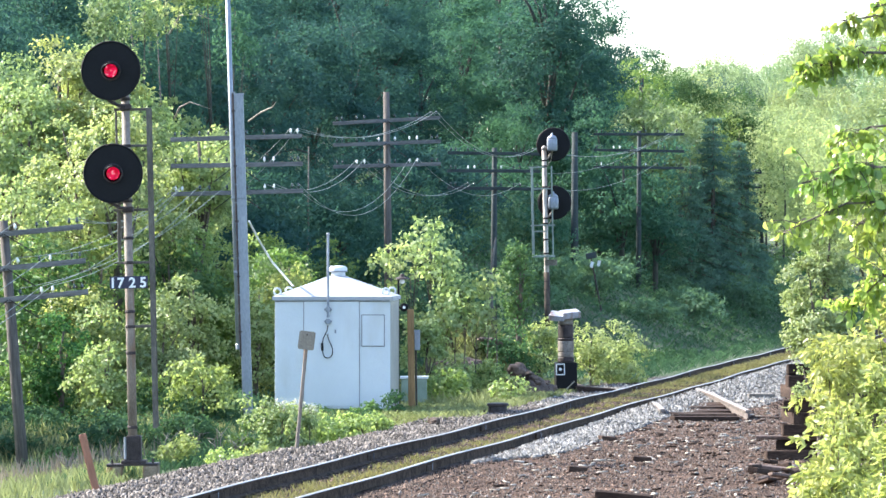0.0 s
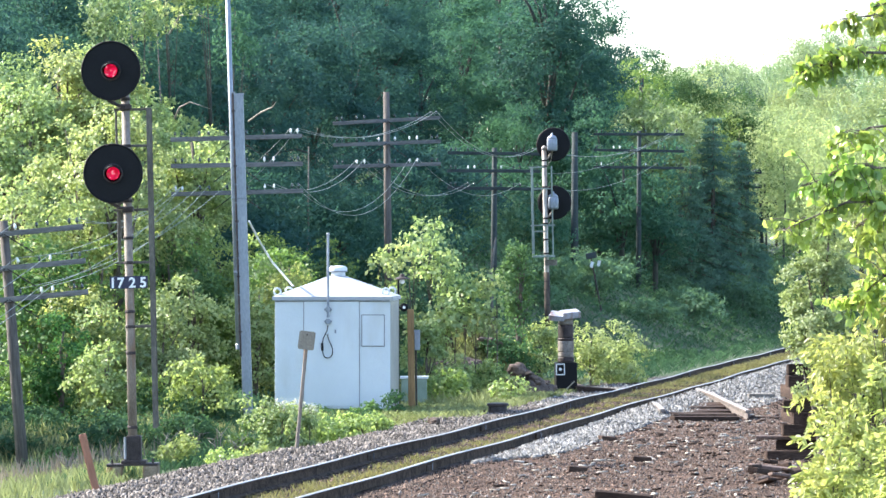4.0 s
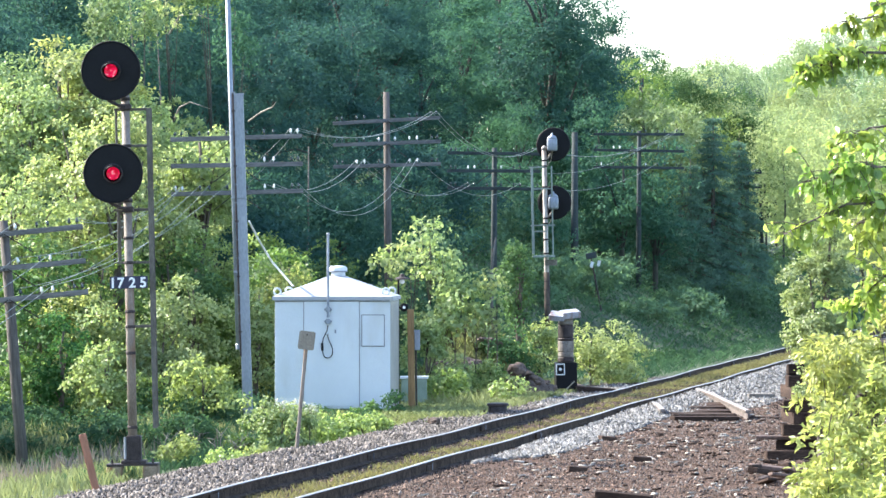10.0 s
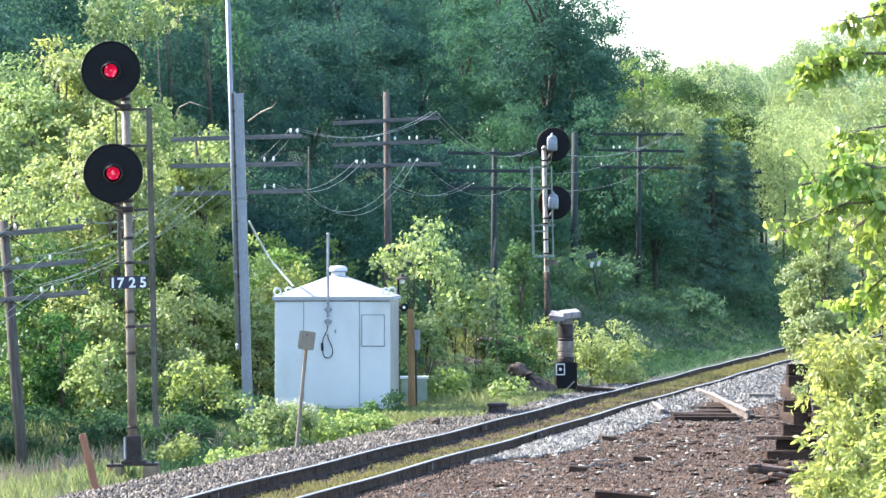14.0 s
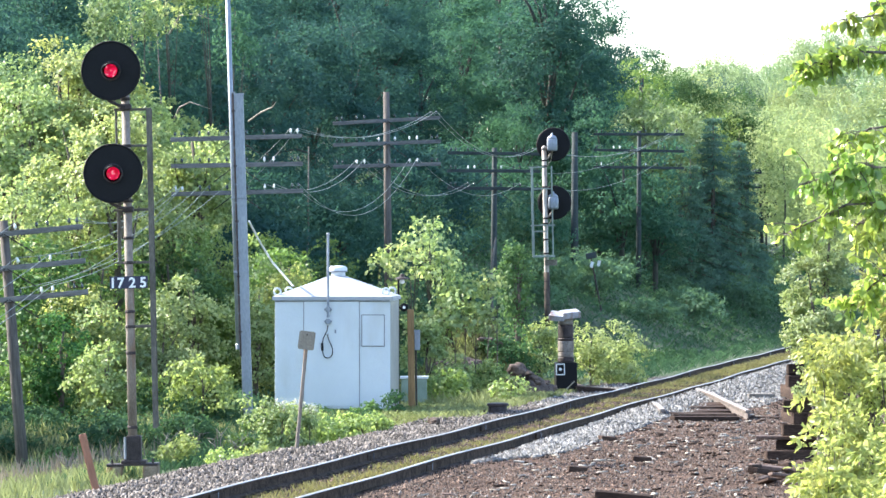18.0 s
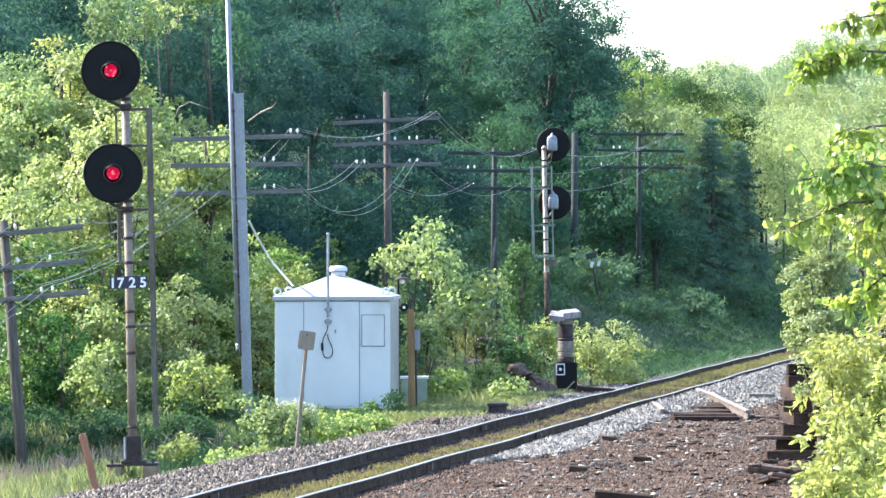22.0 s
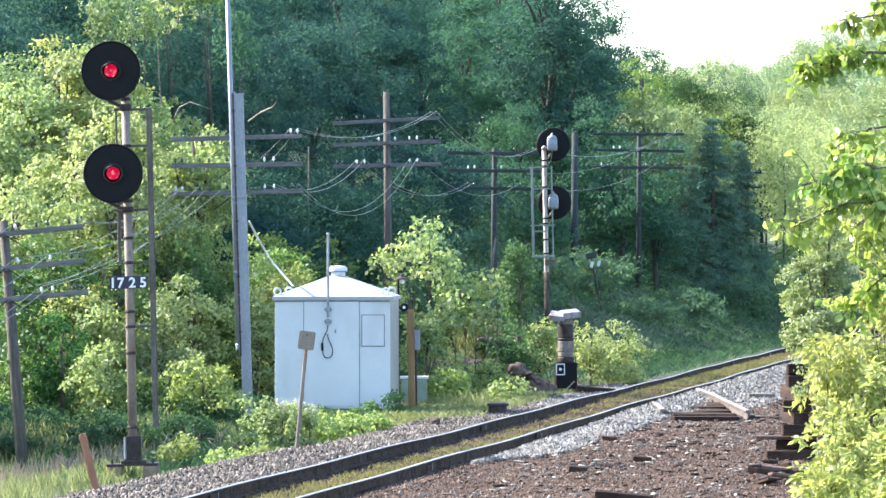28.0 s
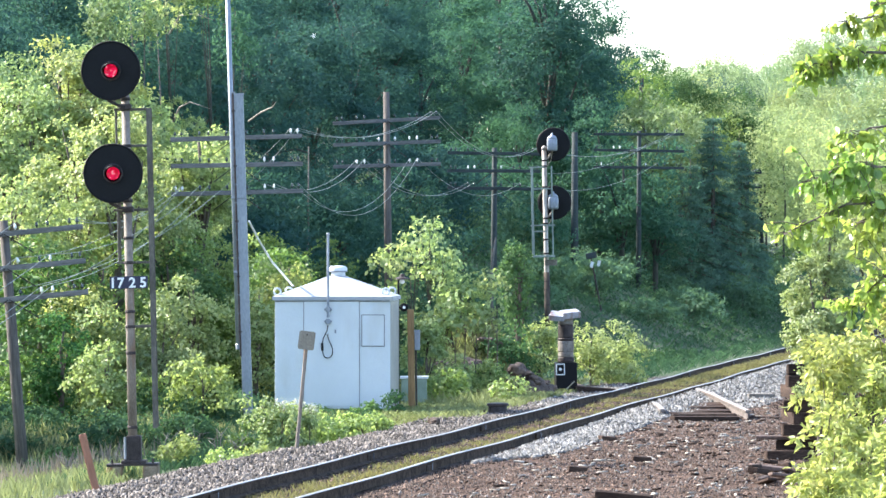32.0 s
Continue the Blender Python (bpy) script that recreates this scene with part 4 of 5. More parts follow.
def loose_rail(path, label):
    """Rail left in the cinders, bent through the points of its head."""
    s = thing("loose_rail", pose(*path[0]), label, "rail", "siding rails")
    prof = [(-0.075, -0.19), (0.075, -0.19), (0.07, -0.172), (0.012, -0.15), (0.011, -0.05), (0.045, -0.04), (0.045, -0.008), (0.035, 0.0), (-0.035, 0.0), (-0.045, -0.008), (-0.045, -0.04), (-0.011, -0.05), (-0.012, -0.15), (-0.07, -0.172)]
    bm = bmesh.new()
    o = Vector(path[0])
    rows = [[bm.verts.new(Vector(p) - o + Vector((a * 1.25, 0, b * 1.2))) for a, b in prof] for p in path]
    n = len(prof)
    for p, q in zip(rows, rows[1:]):
        for k in range(n):
            f = bm.faces.new((p[k], q[k], q[(k + 1) % n], p[(k + 1) % n]))
            f.material_index = 1 if k in (6, 7, 8) else 0
    bm.faces.new(rows[0])
    bm.faces.new(rows[-1][::-1])
    bar = part("rail_bar", bm, M_RUSTY_RAIL, s)
    bar.data.materials.append(M_PALE_HEAD)
    for k in range(3):
        p = Vector(path[0]).lerp(Vector(path[1]), 0.12 + 0.3 * k) - o
        part("spike", box((0.05, 0.12, 0.10), (p.x - 0.10, p.y, p.z - 0.19), 0.01), M_RUSTY_RAIL, s)
        part("chair_plate", box((0.34, 0.3, 0.04), (p.x, p.y, p.z - 0.235)), M_RUSTY_RAIL, s)


loose_rail(((6.19, 91.7, -0.02), (6.10, 97.0, 0.0), (6.03, 101.2, 0.02), (5.98, 104.6, 0.0), (6.02, 107.4, -0.05)), "bent scrap rail of a lifted siding with a pale rusty top")
loose_rail(((4.49, 92.3, -0.02), (4.52, 95.0, -0.01), (4.55, 98.5, -0.06)), "short stub of siding rail half buried in ballast")

# ---- rocks ----


def rock(at, size, seed, label="brown weathered boulder in the grass"):
    r = random.Random(seed)
    bm = bmesh.new()
    bmesh.ops.create_icosphere(bm, subdivisions=3, radius=1)
    for v in bm.verts:
        k = 1 + 0.35 * noise.noise(v.co * 1.3 + Vector((seed, 0, 0))) + 0.12 * noise.noise(v.co * 4)
        v.co = Vector((v.co.x * size[0], v.co.y * size[1], v.co.z * size[2])) * k
    ob = solo("boulder", bm, M_ROCK, label, "boulder", "boulders")
    ob.matrix_world = pose(*at, 0, 0, r.uniform(0, 360))
    return ob


rk = random.Random(31)
for k in range(16):
    x, y = 0.6 + rk.uniform(0, 2.6), 106 + rk.uniform(-1.0, 4.5)
    q = rk.uniform(0.08, 0.24)
    rock((x, y, level(x, y) + q * 0.25), (q * rk.uniform(0.8, 1.5), q, q * rk.uniform(0.6, 1.0)), k, "brown broken rock in the rough grass")
rock((1.716, 105.6, 0.44), (0.24, 0.2, 0.17), 41)
for k in range(34):
    q, p = rk.uniform(0.15, 0.95), rk.uniform(math.pi, 2 * math.pi)
    x, y = 1.868 + 0.95 * q * math.cos(p), 106 + 1.1 * q * math.sin(p)
    s = rk.uniform(0.035, 0.11)
    rock((x, y, level(x, y) + 0.62 * (1 - q ** 1.5)), (s * rk.uniform(0.9, 1.6), s, s * 0.8), 60 + k, "brown broken rock on the earth heap")
rock((-0.176, 88, -0.094), (0.16, 0.12, 0.08), 45)


def mound(x, y, wide, deep, high, seed, grass=0):
    """A heap of bare brown earth and rubble, or a hillock with grass on it."""
    def rise(gx, gy):
        r = np.sqrt(gx ** 2 + gy ** 2)
        bump = 0.14 * np.sin(7 * gx + seed) * np.sin(6 * gy) + 0.08 * np.sin(17 * gx + 3 * gy) * np.sin(13 * gy + seed)
        return high * np.clip(1 - r ** 1.5, 0, 1) * (1 + 1.5 * bump) - 0.06 * (r > 0.98)

    n = 36
    gx, gy = np.meshgrid(np.linspace(-1, 1, n), np.linspace(-1, 1, n))
    base = level(x, y)
    v = np.stack([gx * wide, gy * deep, ground(x + gx * wide, y + gy * deep) - base + rise(gx, gy) - 0.01], axis=-1).reshape(-1, 3)
    i = (np.arange(n - 1)[:, None] * n + np.arange(n - 1)[None]).ravel()
    me = quad_mesh("earth_mound", v, np.stack([i, i + 1, i + n + 1, i + n], axis=1).ravel(), M_SOIL if grass else M_EARTH, 4)
    me.shade_smooth()
    ob = tagged(new("earth_mound", me), "grassy hillock behind the rocks" if grass else "heap of bare brown earth and rubble beside the track", "mound", "earth mounds")
    ob.location = (x, y, base)
    if grass:
        rng = np.random.default_rng(seed)
        p = rng.uniform(-0.95, 0.95, (grass, 2))
        c = np.stack([x + p[:, 0] * wide, y + p[:, 1] * deep, 0 * p[:, 0]], axis=1)
        c[:, 2] = ground(c[:, 0], c[:, 1]) + rise(p[:, 0], p[:, 1]) - 0.02
        h = rng.uniform(0.12, 0.34, grass)[:, None]
        a = rng.uniform(0, 2 * math.pi, grass)
        side = np.stack([np.cos(a), np.sin(a), 0 * a], axis=1) * 0.006
        lean = rng.normal(0, 0.4, (grass, 3)) * h
        lean[:, 2] = 0
        up = np.array([0, 0, 1.0])
        blade = np.stack([c - side, c + side, c + up * h * 0.6 + lean * 0.35 + side * 0.7, c + up * h + lean], axis=1).reshape(-1, 3)
        tagged(new("mound_grass", quad_mesh("mound_grass", blade, np.arange(4 * grass), L_HAY, 4)), "pale sunlit grass on the hillock", "grass", kind="stuff")


mound(1.868, 106, 0.95, 1.1, 0.62, 1)
mound(0.75, 111.6, 1.35, 1.8, 1.42, 4, 20000)
for k, (x, y, z, q) in enumerate(((1.15, 110.6, 1.02, 0.10), (0.95, 110.5, 1.05, 0.08), (1.35, 110.7, 0.93, 0.09), (0.2, 109.9, 0.42, 0.26), (0.62, 109.9, 0.44, 0.24), (-0.1, 109.9, 0.36, 0.2))):
    rock((x, y, z), (q * 1.5, q, q * 0.7), 120 + k, "reddish-brown rock set in the grassy hillock")


def bare_trunk(path, thick, material, label, name="bare_trunk", category="tree trunk"):
    base = Vector(path[0])
    ob = thing(name, Matrix.Translation(base), label, category, category + "s")
    n = len(path)
    part("stem", tube([Vector(p) - base for p in path], [thick * (1 - 0.7 * i / (n - 1)) for i in range(n)], 9), material, ob, smooth=True)
    return ob


for x, y, top, th in ((-8.71, 126, 11.141, 0.06), (-7.938, 127, 9.298, 0.05), (-3.736, 124, 6.056, 0.055), (1.54, 140, 3.618, 0.09)):
    low = level(x, y) - 0.2
    bare_trunk([(x + 0.09 * math.sin(2.1 * k + x), y, low + (top - low) * k / 3) for k in range(4)], th, M_GREYBARK, "pale grey tree trunk at the forest edge")
for pts in (((-7.562, 125, 6.547), (-7.252, 124.5, 7.156), (-6.944, 124, 7.28), (-6.36, 123.5, 7.079)), ((-7.562, 125, 9.203), (-7.252, 124.5, 9.677), (-6.804, 124, 9.698), (-6.298, 123.5, 9.518)), ((-5.504, 128, 6.866), (-5.132, 127.5, 7.107), (-4.794, 127, 7.235), (-4.668, 126.6, 7.38))):
    br = thing("dead_branch", Matrix.Translation(Vector(pts[0])), "bleached dead branch among the leaves", "branch", "dead branches")
    part("stem", tube([Vector(q) - Vector(pts[0]) for q in pts], [0.034, 0.027, 0.02, 0.008], 7), M_DEADWOOD, br, smooth=True)

# ---- plants ----
SWAY = []


def leaf_cloud(rng, centre, radii, clumps, clump_r, count, bottom=-1.0, hollow=0.55, tall=0.55):
    """Leaf places in drooping boughs over a lumpy ellipsoid, each bough a shell of small sprays, and the way out of the crown at each."""
    d = unit(rng.normal(0, 1, (clumps * 3, 3)))
    d = d[d[:, 2] > bottom][:clumps]
    lump = 1 + 0.20 * np.sin(d[:, 0] * 5 + 1.3 * centre[0]) * np.sin(d[:, 2] * 4 + centre[1]) + rng.normal(0, 0.15, len(d))
    mids = centre + d * radii * (rng.uniform(hollow, 1.0, len(d)) * lump)[:, None]
    broad = clump_r * rng.uniform(0.55, 1.45, len(mids))
    sprays = 16
    host = np.repeat(np.arange(len(mids)), sprays)
    ball = unit(rng.normal(0, 1, (len(host), 3)) + np.array([0, 0, 0.45]) + d[host] * 0.5)
    reach = rng.uniform(0.35, 1.0, len(host)) ** 0.5
    off = ball * (reach * broad[host])[:, None]
    off[:, 2] = off[:, 2] * tall - 0.35 * broad[host] * (off[:, 0] ** 2 + off[:, 1] ** 2) / broad[host] ** 2
    tips = mids[host] + off
    chance = broad[host] ** 2
    pick = rng.choice(len(tips), count, p=chance / chance.sum())
    jig = rng.normal(0, 0.17, (count, 3)) * broad[host][pick][:, None]
    jig[:, 2] *= 0.6 if tall < 1 else 1.5
    pos = tips[pick] + jig
    out = unit((pos - centre) / radii * 0.5 + ball[pick] + np.array([0, 0, 0.15]))
    return pos, out, mids


def tree(name, row, material, leaf, seed, label, density=2.6, clump_r=0.5, bark=None, category="tree", group="", droop=0.3, sway=0.0, trunk=0.0, hollow=0.5, bottom=-0.75, width=0.75, limbs=9, deep=1.0, fine=False, stir=0.34, tall=0.55):
    """Broadleaved tree or bush: row is x, y, top, bottom of the crown, width."""
    rng = np.random.default_rng(seed)
    x, y, top, low, w = row
    base = level(x, y)
    if category == "bush" and low < 2:
        low, bottom = min(low, base), -1.0
    s = thing(name, pose(x, y, base), label, category, group)
    rx, rz = w / 2, (top - low) / 2
    centre = np.array([0, 0, (top + low) / 2 - base])
    radii = np.array([rx, rx * deep, rz])
    area = 4 * math.pi * ((rx * rx + 2 * rx * rz) / 3)
    count = int(min(60000, 1.5 * density * area / (leaf * leaf * width)))
    clumps = int(max(6, area / (clump_r * clump_r * 2.2)))
    pos, out, mids = leaf_cloud(rng, centre, radii, clumps, clump_r, count, bottom, hollow, tall)
    if fine:
        ob = new("crown", fine_leaf_mesh("crown", rng, pos, out, leaf, material, droop, width))
    else:
        ob = new("crown", leaf_mesh("crown", rng, pos, out, leaf, material, droop, width, stir=stir, plain=y > 118))
    ob.parent = s
    bark = bark or M_BARK
    thick = trunk or max(0.02, 0.022 * (top - base))
    bend = rng.normal(0, 0.04, (5, 2)) * (top - base) * 0.4
    pts = [(bend[i, 0] * i / 4, bend[i, 1] * i / 4, (centre[2] + rz * 0.6) * i / 4 - (0.25 if i == 0 else 0)) for i in range(5)]
    part("trunk", tube(pts, [thick * (1 - 0.19 * i) for i in range(5)], 9), bark, s, smooth=True)
    for k in range(min(limbs, len(mids))):
        tip = Vector(mids[int(rng.integers(0, len(mids)))])
        j = min(3, max(1, int(4 * tip.z / max(0.1, pts[4][2]) - 1)))
        a = Vector(pts[j])
        mid = a.lerp(tip, 0.5) + Vector((0, 0, 0.1 * (tip - a).length))
        part("limb", tube([a, mid, tip], [thick * 0.42, thick * 0.25, thick * 0.08], 6), bark, s, smooth=True)
    if sway:
        SWAY.append((s, sway, seed))
    return s


def conifer(row, seed, label):
    rng = np.random.default_rng(seed)
    x, y, top, low, w = row
    base = level(x, y)
    s = thing("conifer", pose(x, y, base), label, "conifer", "conifers")
    h, r = top - base, w / 2
    z0 = low - base
    pos, out = [], []
    bm = tube([(0, 0, -0.3), (0, 0, h * 0.5), (0, 0, h)], [0.02 * h, 0.012 * h, 0.01], 9)
    z = z0
    while z < h - 0.2:
        reach = r * (1 - (z - z0) / (h - z0)) ** 0.8 + 0.15
        for a in rng.uniform(0, 2 * math.pi, 7):
            q = reach * rng.uniform(0.75, 1.15)
            n = int(110 * q)
            t = rng.uniform(0.12, 1, n) ** 0.8
            way = np.array([math.cos(a), math.sin(a), 0])
            sidev = np.array([-math.sin(a), math.cos(a), 0])
            p = way * (t * q)[:, None] + sidev * (rng.normal(0, 0.16, n) * (0.3 + t))[:, None]
            p[:, 2] += z - 0.25 * (t * q) ** 1.3 + rng.normal(0, 0.05, n) + 0.1
            pos.append(p)
            out.append(np.repeat(way[None], n, 0) + sidev * rng.normal(0, 0.5, n)[:, None])
            tube([(0, 0, z + 0.1), tuple(way * q * 0.9 + np.array([0, 0, z - 0.25 * q ** 1.3]))], [0.03, 0.008], 5, bm)
        z += 0.30
    ob = new("crown", leaf_mesh("crown", rng, np.concatenate(pos), np.concatenate(out), 0.16, L_NEEDLE, 0.3, 0.3, 0.4))
    ob.parent = s
    part("trunk", bm, M_BARK, s, smooth=True)


LIT = "broad leafy tree with sunlit yellow-green foliage at the forest edge"
# sunlit trees beyond the pole line
for k, row in enumerate(((-9.765, 105, 7.594, 3.526, 3.019), (-8.48, 107, 7.878, 4.066, 2.408), (-7.274, 106, 7.106, 3.528, 1.458), (-8.13, 101, 5.914, 1.748, 2.525), (-9.454, 99, 4.995, 1.282, 2.351), (-7.068, 103, 5.065, 1.718, 1.931), (-8.657, 97, 3.383, 0.11, 2.425), (-7.474, 99, 3.51, 0.045, 2.104), (-6.171, 102, 3.518, 0.458, 1.913), (-7.237, 100, 6.7, 3.513, 1.5), (-8.95, 106.5, 7.95, 5.0, 1.8), (-8.15, 107, 7.95, 5.4, 1.6), (-7.36, 111, 7.56, 5.0, 1.27), (-10.0, 106, 7.9, 5.0, 1.8))):
    tree("tree", row, (L_PALE, L_YELLOW, L_PALE, L_PALE, L_PALE, L_PALE, L_FERN, L_BRIGHT, L_MID, L_PALE, L_PALE, L_PALE, L_PALE, L_SILVER)[k], 0.10, 20 + k, LIT, 1.45, 0.5, group="sunlit edge trees", sway=0.5, hollow=0.58, stir=0.25)
for k, row in enumerate(((-6.79, 121, 6.75, 2.66, 2.27), (-6.776, 112, 5.784, 2.144, 1.68), (-5.565, 113, 3.547, 0.439, 2.684), (-4.256, 112, 3.264, 0.464, 2.1), (-6.29, 120, 6.63, 3.4, 1.6), (-5.88, 108.5, 6.35, 3.7, 1.6), (-6.45, 108, 5.2, 3.0, 1.2))):
    tree("tree", row, (L_PALE, L_PALE, L_YELLOW, L_BRIGHT, L_PALE, L_PALE, L_YELLOW)[k], 0.10, 40 + k, "slender young leafy tree behind the pole line", 2.2, 0.45, group="young edge trees", sway=1.9)
# forest on the slope behind the pole line, in three ranks
wood = random.Random(77)
for rank, (off, step, u0, u1) in enumerate(((25.8, 0.0082, -0.050, 0.066), (30.5, 0.0088, -0.110, 0.066), (37.0, 0.0086, -0.110, 0.027))):
    u = u0
    k = 0
    while u < u1:
        y = off / (0.163 - u) + wood.uniform(-1.5, 2.5)
        x = u * y + wood.uniform(-0.3, 0.3)
        top = (6.8 + 0.045 * (y - 150), 2.7 + 0.060 * y, 2.7 + 0.068 * y)[rank] + wood.uniform(-0.9, 0.9)
        if rank == 1 and y > 225:
            top -= 0.11 * (y - 225)
        low = (level(x, y) - 0.2, level(x, y) - 0.2, level(x, y) + 2)[rank]
        edge = u > 0.040
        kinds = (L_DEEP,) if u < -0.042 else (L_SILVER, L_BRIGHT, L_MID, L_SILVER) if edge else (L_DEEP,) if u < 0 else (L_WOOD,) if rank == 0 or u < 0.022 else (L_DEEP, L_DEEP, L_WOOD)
        tree("tree", (x, y, top, low, wood.uniform(3.4, 4.8) * (1 if y < 190 else 1.25)), kinds[k % len(kinds)], 0.105 if y < 190 else 0.13, 600 + 40 * rank + k, "leafy forest tree with a sunlit crown" if edge else "tall forest tree with shade and haze in its leaf colour", 1.4 if rank < 2 else 1.2, 0.95, group="forest trees", hollow=0.5, stir=0.12, bark=M_DARKBARK)
        u += step
        k += 1
for k in range(17):
    u = -0.112 + 0.0078 * k
    y = 46 / (0.163 - u) + wood.uniform(-2, 2)
    tree("tree", (u * y, y, 2.7 + 0.066 * y + wood.uniform(-1, 0.5), level(u * y, y), 0.034 * y), L_DEEP, 0.36, 760 + k, "tall forest tree with shade and haze in its leaf colour", 1.5, 1.2, group="forest trees", hollow=0.5, stir=0.14)
# pale thin-leaved trees that stand out before the dark wood
for k, row in enumerate(((-9.05, 121, 11.6, 7.6, 1.5), (-8.2, 122, 10.6, 8.3, 1.3), (-7.35, 123, 11.9, 8.7, 1.7), (-6.45, 124, 11.8, 8.9, 1.5), (-5.75, 125, 10.4, 7.6, 1.3), (-10.6, 122, 10.4, 8.6, 1.5))):
    tree("tree", row, (L_SILVER, L_SILVER, L_PALE, L_MID, L_WOOD, L_DEEP)[k], 0.10, 745 + k, "tall thin tree with sparse pale leaves before the dark wood", 0.7, 0.36, group="pale forest edge trees", hollow=0.25, bark=M_GREYBARK if k < 2 else M_DARKBARK, trunk=0.045, limbs=3)
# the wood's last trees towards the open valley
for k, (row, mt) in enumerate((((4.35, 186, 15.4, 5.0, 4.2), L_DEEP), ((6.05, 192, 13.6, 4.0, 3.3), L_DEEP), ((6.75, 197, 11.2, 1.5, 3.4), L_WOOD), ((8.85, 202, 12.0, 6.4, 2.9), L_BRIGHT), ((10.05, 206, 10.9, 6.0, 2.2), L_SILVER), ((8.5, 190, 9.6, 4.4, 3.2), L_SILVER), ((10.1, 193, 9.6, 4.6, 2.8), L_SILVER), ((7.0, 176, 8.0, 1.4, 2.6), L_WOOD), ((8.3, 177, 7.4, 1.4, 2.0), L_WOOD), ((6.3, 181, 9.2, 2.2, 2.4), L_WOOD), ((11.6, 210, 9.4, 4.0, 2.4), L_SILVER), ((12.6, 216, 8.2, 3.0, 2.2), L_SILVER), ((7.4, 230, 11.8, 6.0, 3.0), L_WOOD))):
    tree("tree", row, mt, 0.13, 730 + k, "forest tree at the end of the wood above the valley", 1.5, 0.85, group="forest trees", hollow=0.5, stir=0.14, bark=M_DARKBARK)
for k, row in enumerate(((11.352, 190, 8.855, 1.374, 3.325), (13.428, 205, 8.401, 0.713, 3.075), (10.184, 186, 6.993, 1.413, 2.558), (15.077, 215, 3.546, -2.098, 2.956))):
    conifer(row, 130 + k, "dark dense conifer on the shaded bank")
# far hillside: slender crowns rank above rank, paled for haze in the leaf colour
far = random.Random(5)
for k in range(154):
    tier, col = divmod(k, 14)
    Y = 262 + 36 * tier + far.uniform(-10, 10)
    u = (0.049 if tier > 3 else 0.061) + 0.0038 * col + far.uniform(-0.0016, 0.0016)
    if u > 0.112:
        continue
    x = u * Y
    g = level(x, Y)
    wide = far.uniform(2.9, 4.3) * (0.8 + 0.05 * tier)
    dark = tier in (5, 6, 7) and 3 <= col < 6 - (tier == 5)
    tree("far_tree", (x, Y, g + far.uniform(6.6, 9.0) + 0.25 * tier, g, wide), L_FAR_D if dark or (u < 0.062 and tier < 7 and k % 2) else L_FAR_L if tier < 4 else L_FAR_B if tier > 7 else (L_FAR, L_FAR, L_FAR_B)[k % 3], 0.15 + 0.013 * tier, 150 + k, "tree on the distant hillside, haze and light in its leaf tones", 0.8, 0.5, group="distant trees", hollow=0.75, bottom=0.12 if tier > 2 else -0.6, stir=0.10, limbs=0, trunk=0.07, tall=1.5, droop=0.1, bark=M_DARKBARK)

# unseen trees added further along the verge to throw shade on the low ground
for k, row in enumerate(((-12.3, 86.3, 6.6, 3.2, 2.8), (-12.0, 89.3, 4.2, 0.8, 2.4), (-12.4, 94, 4.4, 0.8, 2.4), (-13.0, 83.0, 6.0, 3.4, 2.6))):
    tree("tree", row, L_MID, 0.16, 790 + k, "unseen tree added to shade the low verge", 1.4, 0.7, group="verge trees", hollow=0.4)

# bushes and saplings of the middle ground
for k, row in enumerate(((-0.381, 105, 4.156, 3.05, 0.75), (-0.77, 107.6, 3.55, 2.45, 0.95), (0.02, 104.5, 3.35, 2.2, 1.1), (0.50, 104.5, 2.72, 1.62, 1.1), (1.02, 104.5, 2.83, 2.2, 0.7), (0.05, 104.2, 2.25, 1.6, 1.0), (0.28, 104.0, 2.05, 1.2, 1.3), (-0.2, 104.0, 1.75, 1.2, 1.0), (0.75, 104.2, 2.0, 1.45, 1.0), (-1.46, 108, 3.3, 2.4, 0.8), (-1.27, 107.8, 2.5, 1.6, 1.0), (1.25, 104.3, 2.25, 1.75, 0.6))):
    tree("maple_sapling", row, L_PALE, 0.12, 201 + 50 * k, "young maple with pale sunlit leaves behind the shed", 0.8, 0.30, category="tree", group="maple saplings", sway=0.6, hollow=0.35, droop=0.6, width=0.8, trunk=0.02, limbs=10)
tree("young_tree", (1.876, 112, 3.4, 0.9, 0.72), L_MID, 0.08, 203, "slim young green tree beside the signal", 1.7, 0.22, sway=2.2, tall=1.2)
